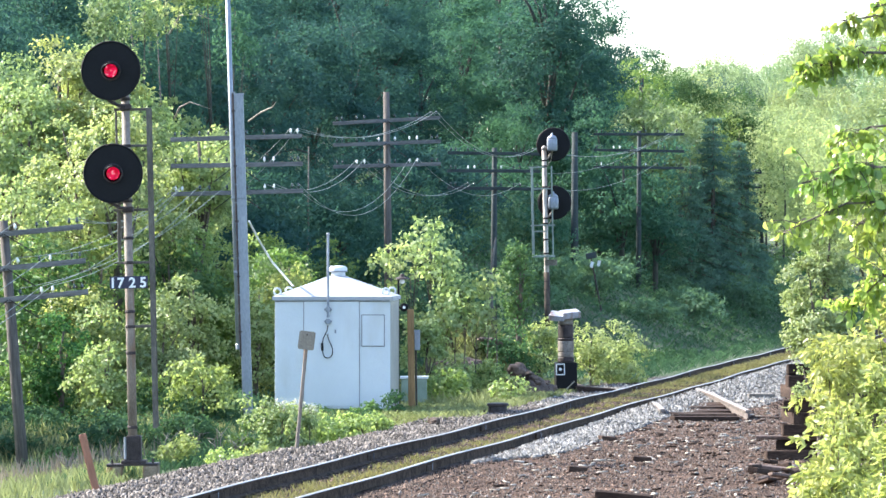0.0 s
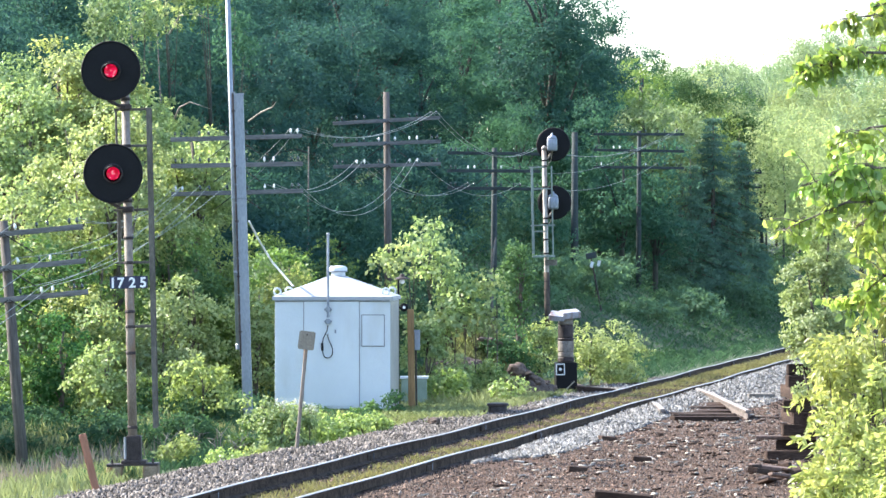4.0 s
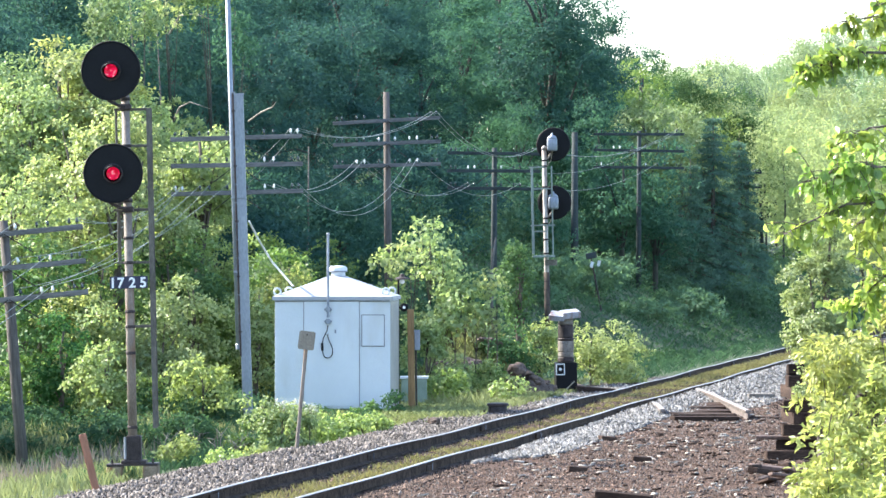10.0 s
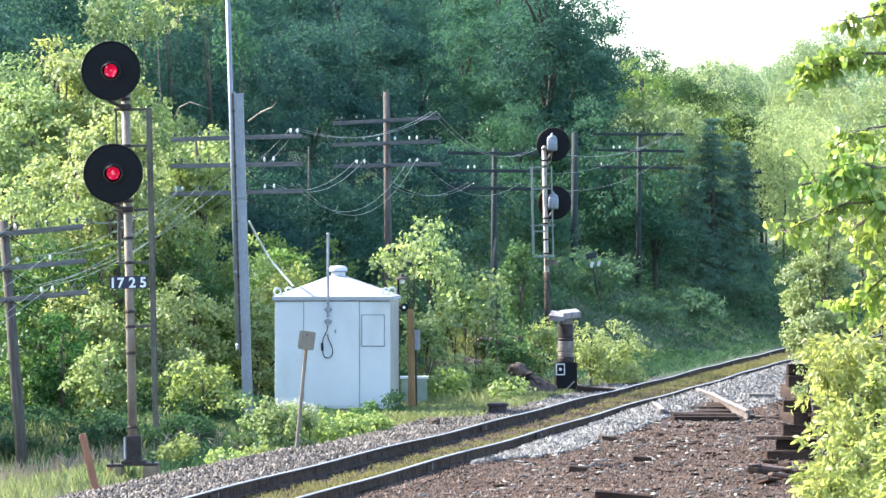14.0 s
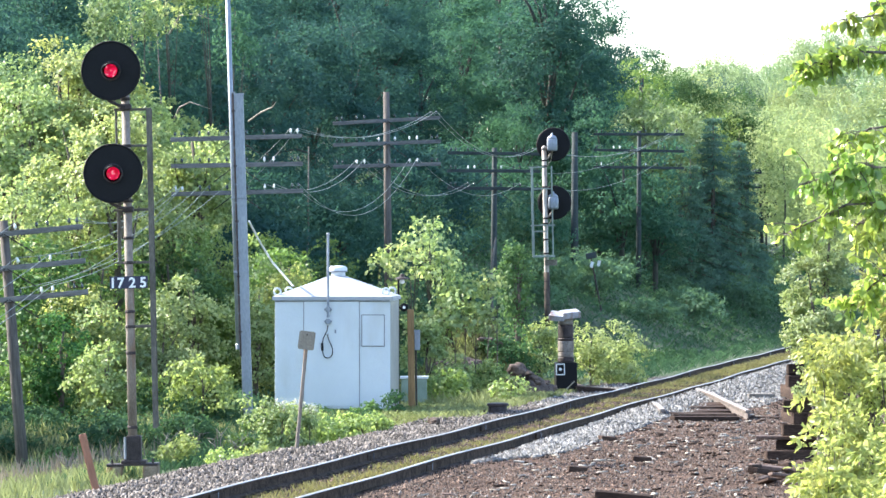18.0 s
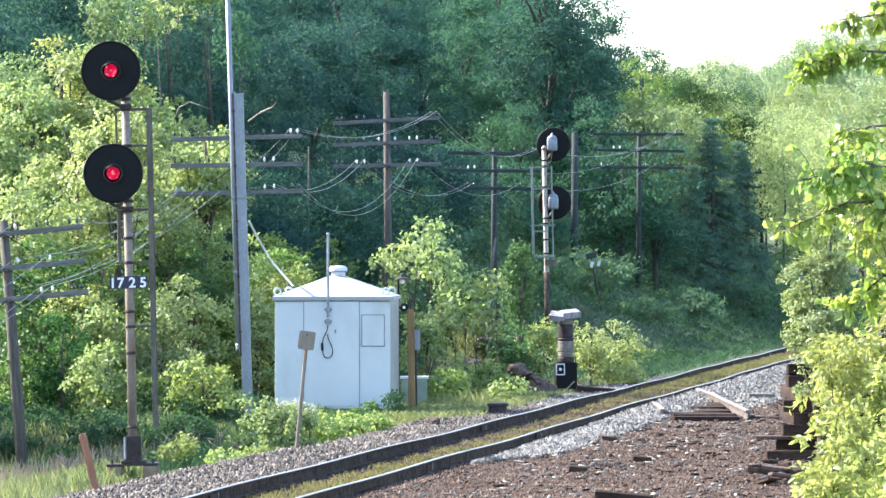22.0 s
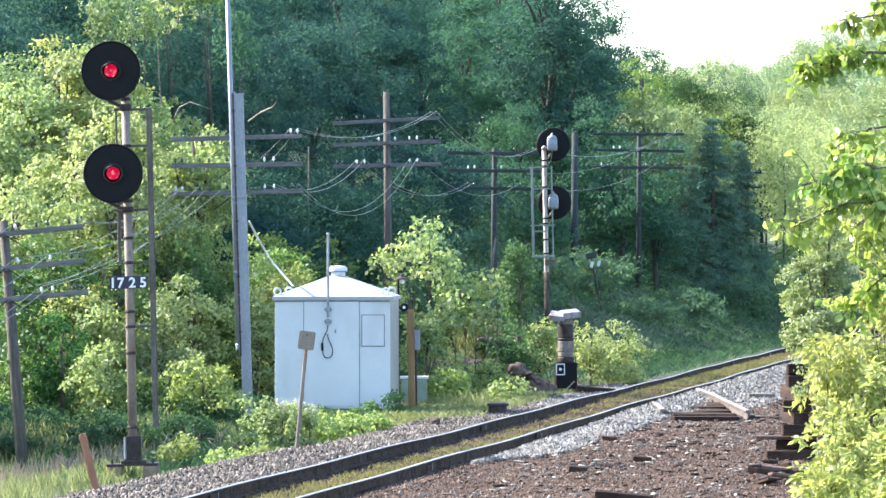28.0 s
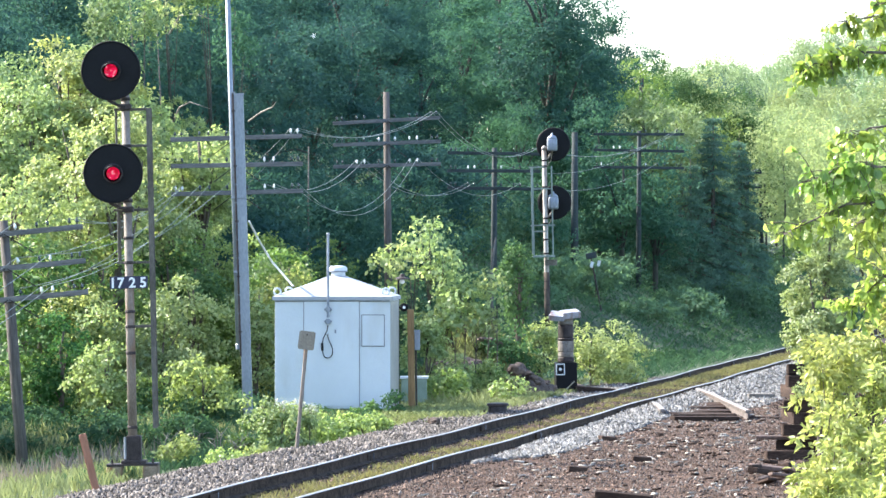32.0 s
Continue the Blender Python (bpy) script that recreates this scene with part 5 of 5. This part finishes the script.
for k, (row, mt) in enumerate((((3.687, 113, 1.287, -0.267, 1.413), L_PALE), ((4.503, 114, 1.127, -0.298, 1.282), L_PALE), ((2.394, 112, 1.654, -0.096, 1.26), L_PALE), ((1.609, 111, 1.46, 0.073, 1.387), L_MID), ((-7.75, 92, 2.25, -0.304, 0.85), L_VINE), ((-6.757, 91, 1.75, 0.076, 1.3), L_PALE), ((-5.928, 96, 2.182, -0.098, 1.56), L_SILVER), ((-7.608, 96, 2.902, 0.742, 1.56), L_YELLOW), ((-5.439, 98, 3.017, 0.69, 1.103), L_PALE), ((-4.78, 90, 1.101, 0.055, 1.0), L_YELLOW), ((-5.904, 91, 0.986, -0.151, 1.251), L_BRIGHT), ((-9.048, 96, 1.102, -0.818, 1.44), L_BRIGHT), ((0.3, 108, 0.75, 0.159, 1.3), L_PALE), ((0.8, 103.4, 0.62, -0.1, 0.8), L_BRIGHT), ((0.25, 102.6, 0.5, -0.1, 0.8), L_PALE), ((-3.586, 101, 1.748, -0.02, 2.02), L_FERN), ((-3.55, 100, 3.188, 1.013, 1.375), L_YELLOW), ((-3.459, 101, 3.578, 1.243, 1.894), L_BRIGHT), ((-4.797, 104, 3.978, 1.703, 1.43), L_BRIGHT), ((-4.003, 102, 3.518, 1.733, 1.147), L_YELLOW), ((-2.678, 105, 3.394, 1.688, 1.706), L_MID), ((-4.071, 99, 2.891, 0.787, 1.114), L_PALE), ((-5.588, 103, 3.842, 1.718, 1.416), L_BRIGHT), ((-3.206, 103, 2.748, 1.203, 1.03), L_MID), ((17.34, 240, 3.73, -2.12, 2.1), L_MID), ((19.476, 255, 3.282, -2.137, 2.55), L_MID), ((21.634, 270, 4.634, -2.116, 3.038), L_BRIGHT), ((1.107, 103, 0.714, -0.085, 0.772), L_YELLOW), ((-0.35, 103, 2.0, 0.5, 0.95), L_PALE), ((0.2, 100, 0.575, -0.087, 1), L_BRIGHT), ((1.528, 101, 0.384, -0.083, 0.631), L_YELLOW))):
    tree("bush", row, mt, 0.085, 220 + k, "leafy bush in the rough ground beside the track", 1.6, 0.36, category="bush", group="trackside bushes", bottom=-0.4, hollow=0.3)
for k, (row, mt) in enumerate((((-2.94, 83, 0.5, -0.475, 1.25), L_SILVER), ((-2.25, 84, 0.12, -0.414, 0.9), L_YELLOW), ((-4.74, 80, -0.04, -0.59, 0.6), L_YELLOW), ((-3.792, 79, -0.295, -0.552, 0.79), L_YELLOW), ((-1.548, 86, 0.09, -0.555, 1.397), L_YELLOW), ((-3.2, 80, -0.32, -0.56, 0.55), L_YELLOW), ((-3.612, 84, -0.099, -0.624, 0.63), L_FERN), ((-0.979, 93.2, 0.372, -0.094, 0.303), L_MID), ((-2.59, 92.5, 0.07, -0.392, 0.809), L_MID), ((-1.573, 92.5, 0.047, -0.346, 0.578), L_FERN))):
    tree("bush", row, mt, 0.075, 240 + k, "low yellow-green weeds at the edge of the ballast", 2.0, 0.18, category="bush", group="ballast edge weeds", bottom=-0.3, limbs=5)
for k, row in enumerate(((-2.70, 82.9, 0.55, 0.3, 0.35), (-2.45, 82.9, 0.42, 0.2, 0.3), (-2.95, 82.8, 0.5, 0.3, 0.25))):
    tree("blossom_stem", row, L_FLOWER, 0.035, 880 + k, "thin stems topped with small white blossoms", 0.3, 0.07, category="flowers", group="white blossoms", limbs=4, trunk=0.01)


def dead_weed(x, y, high, seed):
    """A tuft of bare grey stems that arch out of one root."""
    r = random.Random(seed)
    s = thing("dead_weed", pose(x, y, level(x, y) - 0.02), "bare grey arching stems of a dead weed", "dead plant", "dead weeds")
    for k in range(7):
        a, h, q = r.uniform(0, 6.28), high * r.uniform(0.5, 1.1), r.uniform(0.1, 0.6) * high
        tip = Vector((q * math.cos(a), q * math.sin(a), h * r.uniform(0.6, 1.0)))
        mid = Vector((tip.x * 0.35, tip.y * 0.35, h * 0.65))
        stem = part("stem", tube([(0, 0, 0), mid, tip], [0.011, 0.008, 0.004], 6), M_GREYBARK, s, smooth=True)
        part("twig", tube([mid, mid + Vector((r.uniform(-0.2, 0.2), r.uniform(-0.2, 0.2), 0.18 * high))], [0.006, 0.003], 5), M_GREYBARK, stem)


for k, (x, y, high) in enumerate(((-5.0, 81, 0.75), (-4.55, 83, 0.65), (-4.2, 84.5, 0.7), (-5.6, 79, 0.6), (-3.75, 82, 0.5), (-6.3, 77, 0.6), (-6.9, 78, 0.55))):
    dead_weed(x, y, high, 70 + k)
fr = random.Random(19)
for k in range(30):
    Y = fr.uniform(79, 97)
    x = 0.163 * Y - 12.26 - fr.uniform(6.3, 12.5)
    g = level(x, Y)
    tree("bush", (x, Y, g + fr.uniform(0.3, 0.75) * (1 if Y > 87 else 0.6), g - 0.05, fr.uniform(0.7, 1.6)), (L_BANK, L_SHADE, L_BANK, L_MID)[k % 4], 0.075, 900 + k, "clump of ferns and weeds on the low verge", 1.5, 0.2, category="bush", group="verge weeds", hollow=0.3, limbs=3)

# shaded bank of shrubs along the slope, haze lift put into their green
bk = random.Random(9)
for k in range(34):
    Y = 138 + 3.2 * k
    d = -5.0 - bk.uniform(0, 6.0)
    x = 0.163 * Y - 12.26 + d
    g = level(x, Y)
    tree("bush", (x, Y, g + bk.uniform(0.7, 1.9), g - 0.1, bk.uniform(1.6, 3.2)), L_SHADE, 0.125, 260 + k, "dense shrub on the bank, haze put into its green", 1.3, 0.32, category="bush", group="bank shrubs", bottom=-0.2, hollow=0.3, limbs=4)

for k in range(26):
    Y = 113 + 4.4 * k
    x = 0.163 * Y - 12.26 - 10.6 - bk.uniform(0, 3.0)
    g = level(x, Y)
    tree("bush", (x, Y, g + bk.uniform(1.8, 3.2), g - 0.1, bk.uniform(2.4, 3.6)), L_SHADE, 0.14, 800 + k, "leafy shrub at the forest foot, haze put into its green", 0.75, 0.38, category="bush", group="forest foot shrubs", hollow=0.3, limbs=3)

# near foliage at the right of way's edge
tree("young_tree", (5.032, 60, 3.632, 1.158, 0.87), L_SILVER, 0.045, 301, "young green tree at the edge of the cinder bed", 2.6, 0.17, sway=0.3, limbs=20)
for k, (row, fine) in enumerate((((3.089, 35, 2.532, 1.679, 0.525), 0.068), ((2.937, 34, 2.234, 1.172, 0.489), 0.07), ((3.492, 36, 2.579, 1.05, 0.765), 0.07), ((3.284, 33, 3.295, 2.512, 0.371), 0.085), ((2.954, 33, 1.852, 1.109, 0.66), 0.07), ((3.184, 32, 2.454, 1.414, 0.48), 0.07), ((2.706, 33, 1.769, 1.109, 0.33), 0.068), ((3.045, 35, 2.563, 2.029, 0.459), 0.068), ((3.402, 36, 2.602, 2.017, 0.63), 0.068))):
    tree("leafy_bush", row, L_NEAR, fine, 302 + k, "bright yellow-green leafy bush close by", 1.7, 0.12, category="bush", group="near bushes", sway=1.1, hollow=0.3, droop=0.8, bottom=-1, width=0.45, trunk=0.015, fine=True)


def near_tree(x, y, high, boughs):
    """Broadleaved tree just beside the view, whose leafy branches hang into it."""
    base = level(x, y)
    s = thing("roadside_tree", pose(x, y, base), "broadleaved tree with drooping bright green leaves on thin branches", "tree")
    o = Vector((x, y, base))
    stem = [Vector((0, 0, -0.3)), Vector((0.06, 0.05, high * 0.35)), Vector((-0.05, 0.0, high * 0.7)), Vector((0, 0, high))]
    part("trunk", tube(stem, [0.11, 0.09, 0.06, 0.02], 12), M_BARK, s, smooth=True)
    for k, (root, tip, leaves, spread) in enumerate(boughs):
        rng = np.random.default_rng(311 + k)
        a, v = Vector(root) - o, Vector(tip) - Vector(root)
        fork = Vector((0, 0, max(0.5, a.z - 0.35)))
        part("limb", tube([fork, fork.lerp(a, 0.5) + Vector((0, 0, 0.05)), a], [0.03, 0.02, 0.012], 8), M_BARK, s, smooth=True)
        mid = v * 0.5 + Vector((0, 0, 0.10 * v.length))
        br = part("branch", tube([(0, 0, 0), mid, v], [0.012, 0.008, 0.003], 7), M_BARK, s, "thin leafy branch", True)
        br.location = a
        pos, out = [], []
        for q in range(int(leaves / 7)):
            t = rng.uniform(0.1, 1.0)
            p = mid * (2 * t) if t < 0.5 else mid.lerp(v, 2 * t - 1)
            e = p + Vector(rng.normal(0, spread, 3)) + Vector((0, 0, -0.03))
            part("twig", tube([p, p.lerp(e, 0.5) + Vector((0, 0, 0.02)), e], [0.004, 0.003, 0.002], 5), M_BARK, br, smooth=True)
            for w in range(7):
                pos.append(np.array(p.lerp(e, 0.3 + 0.7 * w / 6)))
                out.append(np.array((e - p).normalized()) * 0.5 + rng.normal(0, 0.5, 3))
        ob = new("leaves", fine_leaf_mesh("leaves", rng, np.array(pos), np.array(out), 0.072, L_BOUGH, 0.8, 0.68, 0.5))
        ob.parent = br
        SWAY.append((br, 1.8, 311 + k))


near_tree(3.75, 31.0, 6.0, (
    ((3.135, 30, 4.735), (2.629, 30, 4.761), 170, 0.07),
    ((3.317, 31, 4.939), (2.949, 31, 4.912), 60, 0.06),
    ((3.098, 30, 4.548), (2.34, 30, 4.416), 440, 0.065),
    ((3.201, 31, 4.106), (2.658, 31, 3.944), 160, 0.075),
    ((3.098, 30, 3.779), (2.366, 30, 3.666), 430, 0.09),
    ((3.098, 30, 3.572), (2.254, 30, 3.359), 380, 0.08),
    ((3.201, 31, 3.409), (2.775, 31, 3.409), 270, 0.12),
    ((3.201, 31, 3.138), (2.794, 31, 2.847), 351, 0.11)))

# ---- loose ground cover ----


def scatter_stones(name, n, d0, d1, y0, y1, size, material, label, category, seed, lift=0.0, coarse=False):
    rng = np.random.default_rng(seed)
    y = y0 + (y1 - y0) * rng.uniform(0, 1, n) ** 1.3
    d = d0(y) + (d1(y) - d0(y)) * rng.uniform(0, 1, n)
    x = d / 0.987 + 0.163 * y - 12.26
    q = np.abs(lateral(x, y))
    keep = (np.abs(q - 0.7525) > 0.09) & ((lateral(x, y) < 0) | (q > 0.86))
    x, y = x[keep], y[keep]
    n = len(x)
    r = (size * rng.uniform(0.35, 1.45, n))[:, None]
    c = np.stack([x, y, ground(x, y) + lift + r[:, 0] * 0.3], axis=1)
    if coarse:
        dirs = np.array([[1, 1, -0.6], [-1, 1, -0.6], [0, -1.2, -0.6], [0, 0, 1.1]], float)
        f = np.array([0, 1, 3, 1, 2, 3, 2, 0, 3, 0, 2, 1])
    else:
        dirs = np.array([[1, 0, 0], [0, 1, 0], [-1, 0, 0], [0, -1, 0], [0, 0, 1], [0, 0, -1]], float)
        f = np.array([0, 1, 4, 1, 2, 4, 2, 3, 4, 3, 0, 4, 1, 0, 5, 2, 1, 5, 3, 2, 5, 0, 3, 5])
    k = len(dirs)
    a = rng.uniform(0, 2 * math.pi, (n, 1))
    spin = np.stack([np.cos(a) * dirs[None, :, 0] - np.sin(a) * dirs[None, :, 1], np.sin(a) * dirs[None, :, 0] + np.cos(a) * dirs[None, :, 1], np.repeat(dirs[None, :, 2], n, 0)], axis=-1)
    v = c[:, None] + (spin * rng.uniform(0.5, 1.3, (n, k, 1)) + rng.normal(0, 0.38, (n, k, 3))) * r[:, None]
    me = quad_mesh(name, v.reshape(-1, 3), (np.arange(n)[:, None] * k + f[None]).ravel(), material, 3)
    return tagged(new(name, me), label, category, kind="stuff")


scatter_stones("ballast_stones", 60000, lambda y: -2.9 - 2.4 * (1 - ease(73, 80, y)) + 1.95 * ease(110, 124, y), lambda y: 0 * y - 0.85, 52, 150, 0.024, M_STONE, "grey crushed ballast stones", "ballast", 401, 0.032, True)
scatter_stones("ballast_stones", 32000, lambda y: 1.05 - 0.18 * ease(73, 82, y), lambda y: 1.06 + 0.8 * ease(71, 77, y) + 1.25 * ease(92, 100, y) - 1.0 * ease(125, 140, y), 71.5, 150, 0.026, M_STONE_FRESH, "pale grey crushed ballast stones", "ballast", 402, 0.032, True)
scatter_stones("ballast_stones", 5200, lambda y: -1.1 - 1.0 * ease(96, 100, y) + 1.0 * ease(112, 120, y), const(-0.86), 95, 122, 0.028, M_STONE_FRESH, "pale grey crushed ballast stones", "ballast", 406, 0.04, True)
scatter_stones("clinker_gravel", 78000, lambda y: 0.86 + 0.6 * ease(71, 77, y) + 0.95 * ease(92, 100, y), lambda y: 0 * y + 8.0, 50, 112, 0.0145, M_CLINKER, "brown cinder gravel with scraps of bark", "gravel", 403, 0.025, True)
scatter_stones("mixed_gravel", 9000, lambda y: 1.2 + 0.8 * ease(69, 75, y) + 1.0 * ease(92, 100, y), lambda y: 0 * y + 8.0, 50, 112, 0.018, M_STONE, "grey stones strewn over the cinders", "gravel", 405, 0.027, True)
scatter_stones("track_gravel", 12000, const(-0.66), const(0.66), 52, 112, 0.016, M_CLINKER, "dark gravel between the rails", "gravel", 407, 0.05, True)
scatter_stones("rail_side_gravel", 5000, const(0.86), const(1.25), 52, 80, 0.016, M_CLINKER, "dark gravel beside the rail", "gravel", 408, 0.03, True)
scatter_stones("clinker_lumps", 1500, lambda y: 0.9 + 0.8 * ease(69, 75, y) + 1.3 * ease(92, 100, y), lambda y: 0 * y + 8.0, 50, 112, 0.028, M_CLINKER, "larger brown cinder lumps", "gravel", 404, 0.025)


def scatter_chips(name, n, material, label, seed, size):
    """Flat splinters of wood lying about on the cinders."""
    rng = np.random.default_rng(seed)
    y = rng.uniform(56, 104, n)
    d = rng.uniform(1.6, 7.5, n)
    x = d / 0.987 + 0.163 * y - 12.26
    a = rng.uniform(0, math.pi, n)
    ln, wd = size * rng.uniform(0.4, 1.5, n), size * rng.uniform(0.12, 0.35, n)
    c = np.stack([x, y, ground(x, y) + 0.035], axis=1)
    e = np.stack([np.cos(a), np.sin(a), rng.normal(0, 0.12, n)], axis=1) * ln[:, None] * 0.5
    s = np.stack([-np.sin(a), np.cos(a), rng.normal(0, 0.25, n)], axis=1) * wd[:, None] * 0.5
    t = np.array([0, 0, 0.022])
    v = np.stack([c - e - s, c + e - s * 0.6, c + e * 0.9 + s, c - e + s * 0.8, c - e - s + t, c + e - s * 0.6 + t, c + e * 0.9 + s + t, c - e + s * 0.8 + t], axis=1).reshape(-1, 3)
    f = np.array([0, 3, 2, 1, 4, 5, 6, 7, 0, 1, 5, 4, 1, 2, 6, 5, 2, 3, 7, 6, 3, 0, 4, 7])
    me = quad_mesh(name, v, (np.arange(n)[:, None] * 8 + f[None]).ravel(), material, 4)
    return tagged(new(name, me), label, "wood chips", kind="stuff")


scatter_chips("wood_splinters", 480, M_TIE, "dark splinters of old ties on the cinders", 421, 0.13)
scatter_chips("wood_splinters", 420, M_DEADWOOD, "pale bleached wood chips on the cinders", 422, 0.14)
scatter_chips("wood_splinters", 110, M_REDWOOD, "reddish split wood chips on the cinders", 423, 0.15)


def scatter_blades(name, n, d0, d1, y0, y1, tall, material, label, seed, bend=0.5, wide=0.012, patch=0.0):
    rng = np.random.default_rng(seed)
    y = rng.uniform(y0, y1, n)
    d = d0(y) + (d1(y) - d0(y)) * rng.uniform(0, 1, n)
    x = d / 0.987 + 0.163 * y - 12.26
    if patch:
        keep = np.sin(x * 2.1 + y * 0.7) * np.sin(y * 1.3 - x) + rng.normal(0, 0.3, n) > patch - 0.6
        x, y = x[keep], y[keep]
        n = len(x)
    h = (tall * rng.uniform(0.4, 1.2, n))[:, None]
    a = rng.uniform(0, 2 * math.pi, n)
    side = np.stack([np.cos(a), np.sin(a), 0 * a], axis=1) * wide
    lean = rng.normal(0, bend, (n, 3)) * h
    lean[:, 2] = 0
    c = np.stack([x, y, ground(x, y)], axis=1)
    up = np.array([0, 0, 1.0])
    v = np.stack([c - side, c + side, c + up * h * 0.6 + lean * 0.35 + side * 0.7, c + up * h + lean], axis=1).reshape(-1, 3)
    me = quad_mesh(name, v, np.arange(4 * n), material, 4)
    return tagged(new(name, me), label, "grass", kind="stuff")


scatter_blades("track_grass", 52000, const(-0.48), const(0.62), 52, 160, 0.13, L_TRACK, "short dry yellow grass between the rails", 501, 0.28, 0.004, 0.60)
scatter_blades("terrace_grass", 42000, const(-8), const(-3.0), 88, 118, 0.13, L_HAY, "rough pale grass round the shed", 502, 0.4, 0.005, 0.2)
scatter_blades("tall_grass", 5000, const(-6.5), const(-2.8), 97.5, 108, 0.34, L_HAY, "tall pale grass in tufts beside the shed", 507, 0.3, 0.004, 0.7)
scatter_blades("shoulder_grass", 17000, const(-4.4), const(-1.95), 91, 107, 0.17, L_HAY, "fresh green grass creeping over the ballast shoulder", 506, 0.55, 0.005, 0.3)
scatter_blades("verge_grass", 28000, const(-13), lambda y: -5.0 - 2.6 * ease(76, 83, y), 60, 90, 0.30, L_HAY, "rough pale grass on the low verge", 503, 0.22, 0.003)
scatter_blades("shade_grass", 16000, const(-9.5), lambda y: -5.2 + 1.2 * ease(82, 86, y), 74, 92, 0.20, L_BANK, "verge grass with shade put into its dark green", 508, 0.35, 0.005)
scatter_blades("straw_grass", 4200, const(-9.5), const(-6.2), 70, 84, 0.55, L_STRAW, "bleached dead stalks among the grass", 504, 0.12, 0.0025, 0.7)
scatter_blades("bank_grass", 40000, const(-18), const(-1.6), 118, 235, 0.22, L_BANK, "bank grass with shade put into its green", 505, 0.7, 0.008)


def undergrowth(name, n, d0, d1, y0, y1, high, size, material, label, seed):
    rng = np.random.default_rng(seed)
    k = n // 40
    y = rng.uniform(y0, y1, k)
    d = rng.uniform(d0, d1, k)
    pick = rng.integers(0, k, n)
    off = rng.normal(0, 0.28, (n, 3))
    x = d[pick] / 0.987 + 0.163 * y[pick] - 12.26 + off[:, 0]
    yy = y[pick] + off[:, 1]
    pos = np.stack([x, yy, ground(x, yy) + (high * rng.uniform(0.3, 1.2, k))[pick] * rng.uniform(0.05, 1, n)], axis=1)
    me = leaf_mesh(name, rng, pos, unit(off + np.array([0, 0, 0.3])), size, material, 0.4)
    return tagged(new(name, me), label, "undergrowth", kind="stuff")


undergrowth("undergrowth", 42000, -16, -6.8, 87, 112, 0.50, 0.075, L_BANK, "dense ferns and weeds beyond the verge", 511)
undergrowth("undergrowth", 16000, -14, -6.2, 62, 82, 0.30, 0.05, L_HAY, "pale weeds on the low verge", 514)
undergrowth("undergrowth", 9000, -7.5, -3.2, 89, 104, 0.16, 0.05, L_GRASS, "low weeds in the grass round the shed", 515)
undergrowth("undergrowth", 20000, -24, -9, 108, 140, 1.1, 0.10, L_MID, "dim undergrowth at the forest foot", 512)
undergrowth("undergrowth", 38000, -20, -3.2, 125, 235, 0.55, 0.12, L_BANK, "bank undergrowth with shade put into its green", 513)

# ---- ties: dark ends under the rails ----
tie_mesh = mesh_of("tie", box((2.5, 0.22, 0.16), (0, 0, 0), 0.012), M_TIE)
plate_mesh = mesh_of("tie_plate", box((0.30, 0.18, 0.02), (0, 0, 0)), M_IRON)
tr = random.Random(21)
for i in range(160):
    y = 54 + i * 0.55
    ob = new("tie", tie_mesh)
    ob.parent = track
    ob.matrix_world = pose(on_track(0, y), y, -0.287 + tr.uniform(-0.014, 0.014), 0, 0, -9.26 + tr.uniform(-1.5, 1.5))
    if i < 110:
        for d in (-0.7525, 0.7525):
            ob = new("tie_plate", plate_mesh)
            ob.parent = track
            ob.matrix_world = pose(on_track(d, y), y - d * 0.16, -0.200, 0, 0, -9.26)


def sway_rows(ob, deg, seed):
    """Leaning with the wind: slow swings, quicker trembles and one gust after twenty seconds."""
    m = ob.matrix_basis.copy()
    r = random.Random(seed)
    p = [r.uniform(0, 6.28) for _ in range(4)]
    rows = []
    for i in range(54):
        t = 32.0 * i / 53
        gust = math.exp(-((t - 23) / 2.2) ** 2)
        a = 0.45 * math.sin(0.55 * t + p[0]) + 0.3 * math.sin(1.7 * t + p[1]) + 0.15 * math.sin(3.4 * t + p[2]) + 0.9 * gust
        b = 0.4 * math.sin(0.8 * t + p[3]) + 0.25 * math.sin(2.3 * t + p[0])
        rows.append((t, m @ pose(0, 0, 0, b * deg, a * deg, 0)))
    walk(ob, rows)


def fluff(seed):
    """A tuft of airborne seed down."""
    rng = np.random.default_rng(seed)
    n = 60
    d = unit(rng.normal(0, 1, (n, 3)))
    me = leaf_mesh("seed_fluff", rng, d * 0.001, d, 0.011, M_LETTER, 0, 0.08, 0.05)
    return tagged(new("seed_fluff", me), "tiny white tuft of drifting seed down", "seed", "drifting seeds")


def motions():
    bpy.context.view_layer.update()
    walk(fluff(1), [(0, pose(-2.55, 12.0, 3.05)), (1.9, pose(0.59, 12, 3.08)), (2.0, pose(0.76, 12, 3.08)), (32, pose(51, 14, 4.5))])
    walk(fluff(2), [(0, pose(-28, 18.0, 9.5)), (31.9, pose(-0.64, 18, 4.18)), (32, pose(-0.515, 18, 4.10))])
    for ob, deg, seed in SWAY:
        sway_rows(ob, deg, seed)


motions()
